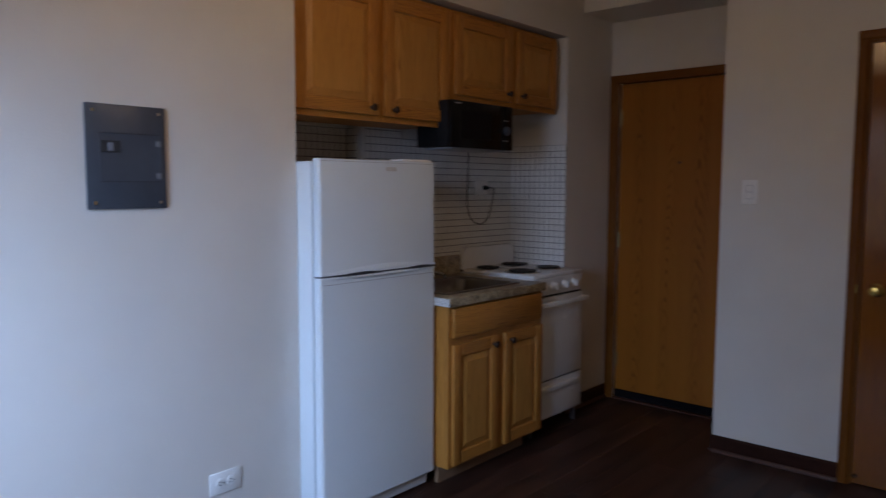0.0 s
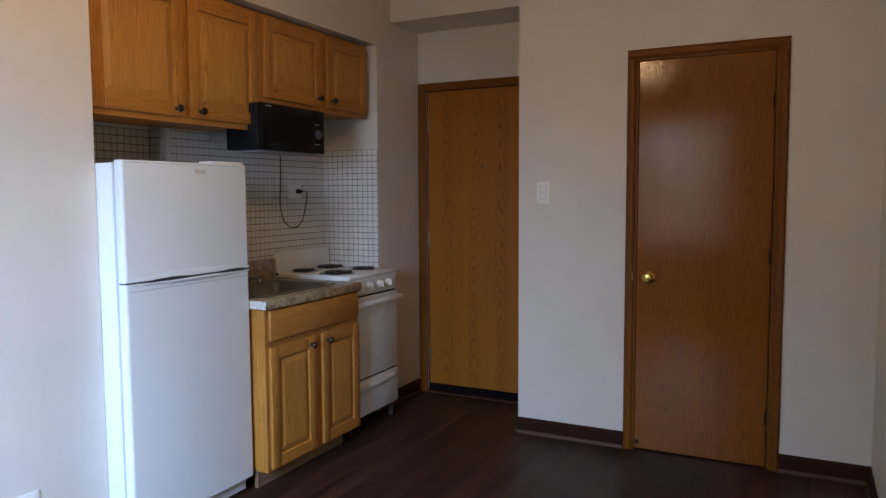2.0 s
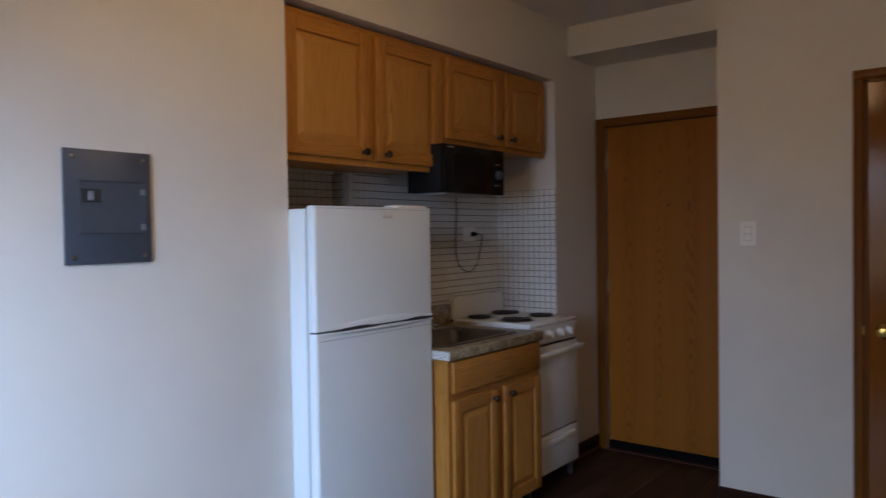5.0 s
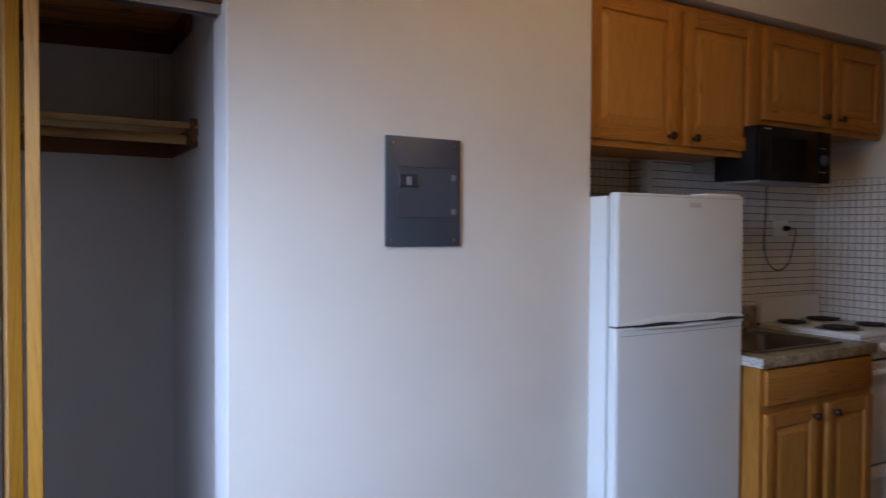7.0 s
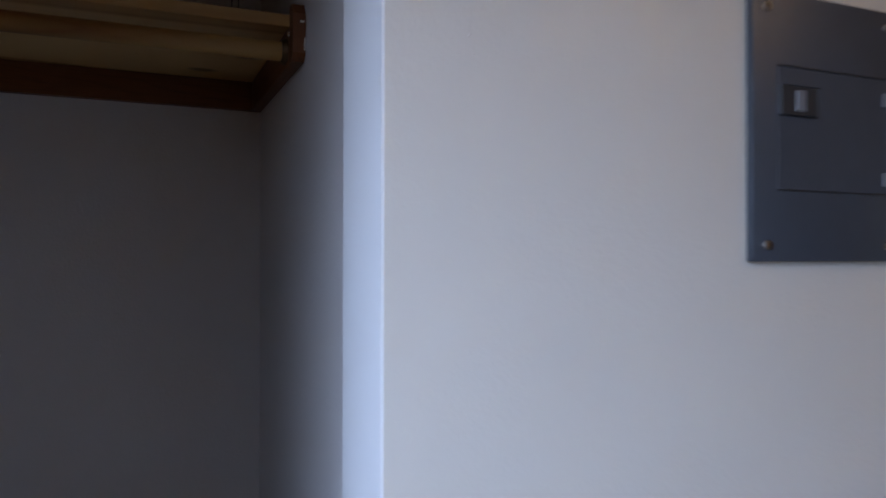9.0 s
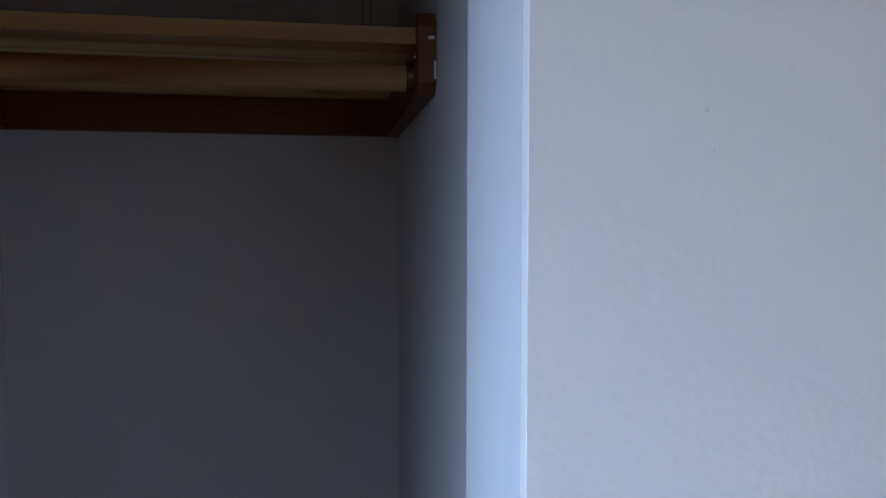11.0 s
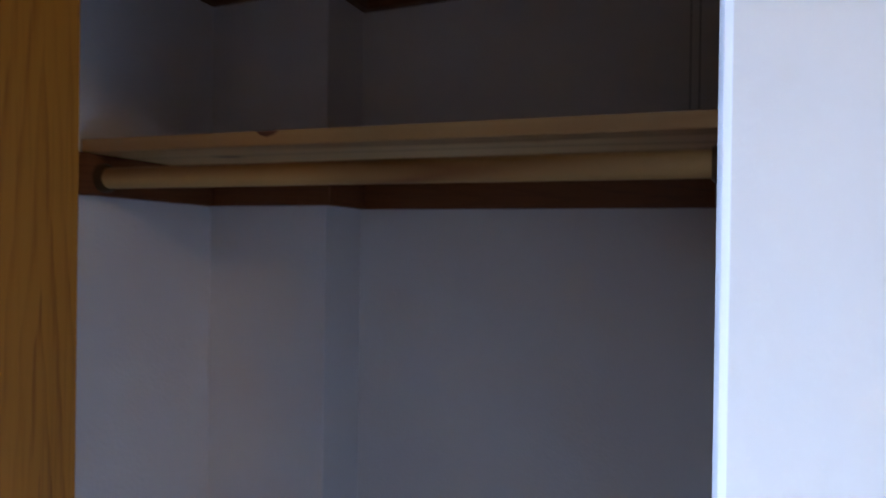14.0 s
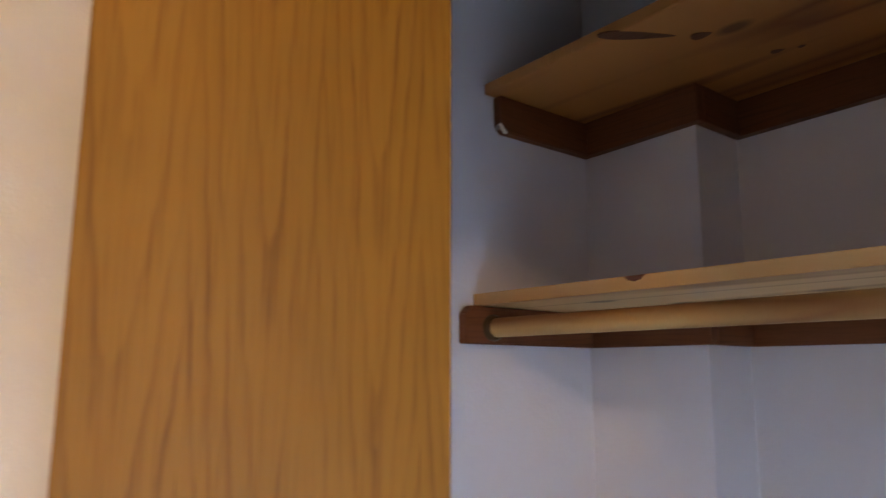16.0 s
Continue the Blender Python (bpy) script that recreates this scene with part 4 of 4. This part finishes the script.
for bx, by, r in ((1.575, 0.020, 0.092), (1.832, 0.018, 0.075), (1.572, 0.262, 0.075), (1.836, 0.264, 0.092)):
    pan = part("drip_pan", lathe([(0.0, -0.012), (r * 0.55, -0.010), (r * 0.9, 0.001), (r * 1.08, 0.004), (r * 1.13, 0.001), (r * 1.10, -0.001)], (bx, by, ST + 0.001), "z", 32), CHROME, st, "chrome drip pan")
    pts = []
    for i in range(120):
        a = 2 * math.pi * i / 30
        rr = 0.018 + (r * 0.88 - 0.018) * i / 119
        pts.append((bx + rr * math.cos(a), by + rr * math.sin(a), ST + 0.009))
    part("coil", tube(pts, 0.0052, 6), COIL, pan, "black heating coil")

# microwave under the short cabinet
MX0, MX1, MF, MZ0, MZ1 = 0.896, 1.400, -0.030, 1.580, 1.812
mw = thing("microwave", "black countertop microwave on a slim metal bracket under the cabinet", "microwave", ((MX0 + MX1) / 2, 0.14, MZ0))
part("body", box(MX0, MX1, MF + 0.022, 0.195, MZ0 + 0.008, MZ1, 0.004, 2), BLACK_MATT, mw)
md = part("door", box(MX0, MX1 - 0.105, MF, MF + 0.022, MZ0 + 0.004, MZ1, 0.004, 2), BLACK, mw)
part("door_window", box(MX0 + 0.075, MX1 - 0.185, MF - 0.0012, MF + 0.004, MZ0 + 0.045, MZ1 - 0.045, 0.001), DARK_GLASS, md, "dark glass window")
part("writing", box(MX0 + 0.030, MX0 + 0.075, MF - 0.0012, MF + 0.002, MZ1 - 0.016, MZ1 - 0.011), GREY_MARK, md, "small pale maker mark")
mp = part("control_panel", box(MX1 - 0.104, MX1, MF, MF + 0.022, MZ0 + 0.004, MZ1, 0.004, 2), BLACK, mw)
part("dial", lathe([(0.0, 0.0), (0.025, 0.0), (0.025, -0.006), (0.017, -0.010), (0.016, -0.020), (0.0, -0.020)], (MX1 - 0.055, MF, MZ0 + 0.105), "y", 24), PANEL_GREY, mp, "grey timer dial")
for i in range(3):
    part("marking", box(MX1 - 0.078 + i * 0.014, MX1 - 0.070 + i * 0.014, MF - 0.001, MF + 0.001, MZ0 + 0.155, MZ0 + 0.160), GREY_MARK, mp)
    part("marking", box(MX1 - 0.082 + i * 0.016, MX1 - 0.074 + i * 0.016, MF - 0.001, MF + 0.001, MZ0 + 0.050, MZ0 + 0.055), GREY_MARK, mp)
part("bracket", box(MX0 + 0.05, MX1 - 0.03, MF + 0.03, 0.185, MZ0 - 0.002, MZ0 + 0.008, 0.002), PLASTIC_GREY, mw, "grey metal shelf bracket")

# outlet with the microwave's plug
oz, ox = 1.387, 1.682
out = thing("wall_outlet", "white outlet on the tiles with a black plug in it", "outlet", (ox, AB, oz))
part("plate", box(ox - 0.060, ox + 0.060, AB - 0.009, AB - 0.003, oz - 0.040, oz + 0.040, 0.003, 2), PLASTIC_WHITE, out)
for dx in (-0.02, 0.02):
    part("receptacle", lathe([(0.0, 0.0), (0.017, 0.0), (0.017, -0.003), (0.0, -0.003)], (ox + dx, AB - 0.009, oz), "y", 18), PLASTIC_WHITE, out)
cord = thing("power_cord", "thin dark power cord looping from microwave to outlet", "cord", (1.56, AB - 0.02, 1.17))
part("plug", lathe([(0.0, 0.0), (0.013, 0.0), (0.015, -0.012), (0.009, -0.030), (0.005, -0.040), (0.0, -0.040)], (ox + 0.02, AB - 0.012, oz), "y", 14), BLACK_MATT, cord)
ctrl = [(1.548, AB - 0.015, 1.600), (1.545, AB - 0.014, 1.45), (1.540, AB - 0.014, 1.30), (1.568, AB - 0.014, 1.215), (1.625, AB - 0.014, 1.175), (1.69, AB - 0.014, 1.172),
        (1.745, AB - 0.014, 1.21), (1.768, AB - 0.016, 1.27), (1.772, AB - 0.030, 1.34), (1.745, AB - 0.05, 1.382), (ox + 0.02, AB - 0.051, oz)]
pts = []
for i in range(len(ctrl) - 1):
    p0, p1, p2, p3 = (Vector(ctrl[max(0, min(len(ctrl) - 1, i + k))]) for k in (-1, 0, 1, 2))
    for j in range(5):
        u = j / 5
        pts.append(0.5 * ((2 * p1) + (p2 - p0) * u + (2 * p0 - 5 * p1 + 4 * p2 - p3) * u * u + (3 * p1 - p0 - 3 * p2 + p3) * u ** 3))
pts.append(Vector(ctrl[-1]))
part("cable", tube(pts, 0.0032, 7), CORD, cord)

# ---- small things on the walls ----
PX0, PX1, PZ0, PZ1 = -0.806, -0.546, 1.318, 1.649
pn = thing("breaker_panel", "blue-grey metal breaker panel flush on the wall", "breaker panel", ((PX0 + PX1) / 2, 0, PZ0))
part("cover", box(PX0, PX1, -0.012, -0.0005, PZ0, PZ1, 0.003, 2), PANEL_GREY, pn)
pd = part("panel_door", box(PX0 + 0.040, PX1 - 0.022, -0.0123, -0.011, PZ0 + 0.088, PZ1 - 0.092, 0.0015), PANEL_GREY, pn)
part("latch", box(PX0 + 0.042, PX0 + 0.108, -0.0150, -0.0128, PZ1 - 0.152, PZ1 - 0.114, 0.002), PANEL_DARK, pd, "dark recessed latch")
part("latch_slide", box(PX0 + 0.066, PX0 + 0.084, -0.018, -0.0145, PZ1 - 0.147, PZ1 - 0.120, 0.002), LATCH_GREY, pd, "pale sliding catch")
for z in (PZ0 + 0.098, PZ1 - 0.128):
    part("hinge_tab", box(PX1 - 0.034, PX1 - 0.019, -0.0165, -0.0128, z, z + 0.018, 0.001), LATCH_GREY, pd, "pale hinge tab")
# proud dark strips paint the shaded gap above and below the panel door
for z in (PZ0 + 0.0865, PZ1 - 0.0915):
    part("groove", box(PX0 + 0.040, PX1 - 0.022, -0.0126, -0.011, z, z + 0.0022), PANEL_DARK, pd, "dark strip painting the shade of the panel door's gap", smooth=False)
for x in (PX0 + 0.022, PX1 - 0.024):
    for z in (PZ0 + 0.020, PZ1 - 0.022):
        part("screw", lathe([(0.0, 0.0), (0.007, 0.0), (0.006, -0.003), (0.0, -0.0035)], (x, -0.012, z), "y", 12), CHROME, pn, "bright screw head")

ox, oz = -0.345, 0.302
wo = thing("wall_outlet", "white duplex outlet mounted sideways on the wall", "outlet", (ox, 0, oz))
part("plate", box(ox - 0.066, ox + 0.066, -0.006, -0.0005, oz - 0.041, oz + 0.041, 0.003, 2), PLASTIC_WHITE, wo)
for dx in (-0.022, 0.022):
    r = part("receptacle", lathe([(0.0, 0.0), (0.0185, 0.0), (0.018, -0.003), (0.0, -0.0035)], (ox + dx, -0.006, oz), "y", 22), PLASTIC_WHITE, wo)
    g = box(ox + dx - 0.008, ox + dx + 0.000, -0.0103, -0.0090, oz + 0.005, oz + 0.0075)
    box(ox + dx - 0.008, ox + dx + 0.000, -0.0103, -0.0090, oz - 0.0075, oz - 0.005, bm=g)
    lathe([(0.0, 0.0), (0.003, 0.0), (0.003, -0.0012), (0.0, -0.0012)], (ox + dx + 0.009, -0.0091, oz), "y", 8, g)
    part("slots", g, BLACK_MATT, r, "dark socket slots")
part("screw", lathe([(0.0, 0.0), (0.003, 0.0), (0.003, -0.0015), (0.0, -0.0015)], (ox, -0.006, oz), "y", 10), CHROME, wo)

sy, sz = -1.072, 1.371
sw = thing("light_switch", "white double rocker light switch", "light switch", (EAST, sy, sz))
part("plate", box(EAST - 0.006, EAST - 0.0005, sy - 0.038, sy + 0.038, sz - 0.060, sz + 0.060, 0.003, 2), PLASTIC_WHITE, sw)
# thin greyer plate whose colour is the rockers' shadow line
part("rocker_frame", box(EAST - 0.0068, EAST - 0.0055, sy - 0.0185, sy + 0.0185, sz - 0.036, sz + 0.036), SHADOW_PLASTIC, sw, "grey shadow line round the rockers")
part("rocker", box(EAST - 0.010, EAST - 0.005, sy - 0.015, sy + 0.015, sz + 0.002, sz + 0.032, 0.002), PLASTIC_WHITE, sw)
part("rocker", box(EAST - 0.010, EAST - 0.005, sy - 0.015, sy + 0.015, sz - 0.032, sz - 0.002, 0.002), PLASTIC_WHITE, sw)

# ---- mosaic tiles ----
PITCH, GAP = 0.0370, 0.0030


def tile_mesh(name, axis):
    h = (PITCH - GAP) / 2
    e = 0.0012
    b = bmesh.new()
    if axis == "y":
        lo = [b.verts.new((x, 0, z)) for x, z in ((-h, -h), (h, -h), (h, h), (-h, h))]
        hi = [b.verts.new((x, -0.003, z)) for x, z in ((-h + e, -h + e), (h - e, -h + e), (h - e, h - e), (-h + e, h - e))]
    else:
        lo = [b.verts.new((0, y, z)) for y, z in ((-h, -h), (h, -h), (h, h), (-h, h))]
        hi = [b.verts.new((-0.003, y, z)) for y, z in ((-h + e, -h + e), (h - e, -h + e), (h - e, h - e), (-h + e, h - e))]
    b.faces.new(hi)
    for i in range(4):
        b.faces.new((lo[i], lo[(i + 1) % 4], hi[(i + 1) % 4], hi[i]))
    bmesh.ops.recalc_face_normals(b, faces=b.faces[:])
    me = bpy.data.meshes.new(name)
    b.to_mesh(me)
    b.free()
    me.materials.append(TILE)
    return me


ZT = 1.645
STEP_X, STEP_Y = 1.4692, 0.010  # the tiled wall behind the sink stands a little proud
splash = thing("backsplash", "small white square mosaic tiles with dark grout", "backsplash", (1.3, AB, 0.90))
tagged(splash, kind="structure")
bed = box(0.7275, AR - 0.0025, AB - 0.0022, AB - 0.0002, 0.88, ZT)
box(0.7275, STEP_X, AB - STEP_Y - 0.0022, AB - 0.0022, 0.88, ZT, bm=bed)
box(0.7275, 0.9885, AB - STEP_Y - 0.0022, AB - 0.0002, ZT, 1.688, bm=bed)
part("grout", bed, GROUT, splash, "dark grout bed", smooth=False)
part("grout", box(AR - 0.0022, AR - 0.0002, 0.0012, AB - 0.0025, 0.88, ZT), GROUT, splash, smooth=False)
part("grout", box(0.001, 0.70, AB + 0.0978, AB + 0.0998, 1.40, ZT + 0.04), GROUT, splash, smooth=False)
part("grout", box(0.6978, 0.6999, AB + 0.002, AB + 0.0975, 1.40, ZT + 0.04), GROUT, splash, smooth=False)
for q in ((STEP_X, STEP_X + 0.0018, AB - STEP_Y - 0.0048, AB - 0.0024, 0.88, ZT),
          (0.7003, 0.7272, AB - STEP_Y - 0.0050, AB - 0.0004, 0.88, 1.688),
          (0.9887, 0.9905, AB - STEP_Y - 0.0048, AB - 0.0004, ZT, 1.688),
          (0.6958, 0.6977, AB + 0.0005, AB + 0.0150, 1.40, ZT + 0.04)):
    part("edge_tile", box(*q), TILE, splash, "narrow white edging tile", smooth=False)
back_tile, side_tile = tile_mesh("tile", "y"), tile_mesh("tile", "x")
org = ORG[splash]
singles, rest = [], []
rows_n = int((ZT - 0.90) / PITCH)
for r in range(rows_n):
    z = ZT - (r + 0.5) * PITCH
    for c in range(11):
        singles.append((side_tile, (AR - 0.0022, AB - 0.0022 - (c + 0.5) * PITCH, z)))
    for c in range(34):
        x = AR - 0.004 - (c + 0.5) * PITCH
        p = (back_tile, (x, AB - 0.0022 - (STEP_Y if x + PITCH / 2 < STEP_X + 0.002 else 0.0), z))
        if c < 12 and 1.02 < z:
            singles.append(p)
        else:
            rest.append(p)
for r in range(2):
    for c in range(27, 34):
        rest.append((back_tile, (AR - 0.004 - (c + 0.5) * PITCH, AB - STEP_Y - 0.0022, ZT + (r + 0.5) * PITCH)))
for r in range(7):
    for c in range(18):
        rest.append((back_tile, (0.70 - (c + 0.5) * PITCH, AB + 0.0978, ZT + 0.04 - (r + 0.5) * PITCH)))
for r in range(7):
    for c in range(2):
        rest.append((side_tile, (0.6978, AB + 0.098 - (c + 0.5) * PITCH - 0.008, ZT + 0.04 - (r + 0.5) * PITCH)))
keep = singles[:]
rng = random.Random(4)
for me, p in keep[:300]:
    o = new("tile", me)
    o.parent = splash
    o.location = Vector(p) - org + Vector((0, 0, 0))
    o.rotation_euler = (rng.uniform(-0.006, 0.006), rng.uniform(-0.006, 0.006), rng.uniform(-0.006, 0.006))
g = bmesh.new()
for me, p in keep[300:] + rest:
    n0 = len(g.verts)
    g.from_mesh(me)
    g.verts.ensure_lookup_table()
    bmesh.ops.translate(g, verts=g.verts[n0:], vec=p)
tagged(part("tiles", g, TILE, splash, smooth=False), kind="stuff")
single("trim", box(0.003, 0.70, AB + 0.085, AB + 0.0975, ZT + 0.041, ZT + 0.058, 0.003), WINDOW_PAINT, "pale strip over the tiles", "trim", "structure")

# ---- floor planks ----
PW = 0.127
rng = random.Random(9)
planks = {}
y = SOUTH
row = 0
while y < CB:
    w = min(PW, CB - y)
    x = WEST - rng.uniform(0.0, 1.1)
    while x < XE:
        L = 1.215
        a, e = max(x, WEST), min(x + L, XE + 0.1)
        if e - a > 0.02 and (y < 0.6 or -2.2 < a < -1.0):
            key = (round(e - a, 3), round(w, 3))
            if key not in planks:
                bb = box(-(e - a) / 2 + 0.0003, (e - a) / 2 - 0.0003, -w / 2 + 0.0003, w / 2 - 0.0003, -0.006, 0.0, 0.0006)
                me = bpy.data.meshes.new("plank")
                bb.to_mesh(me)
                bb.free()
                me.materials.append(FLOOR)
                planks[key] = me
            o = new("plank", planks[key])
            o.parent = floor
            o.location = ((a + e) / 2, y + w / 2, 0.0)
        x += L
    y += PW
    row += 1
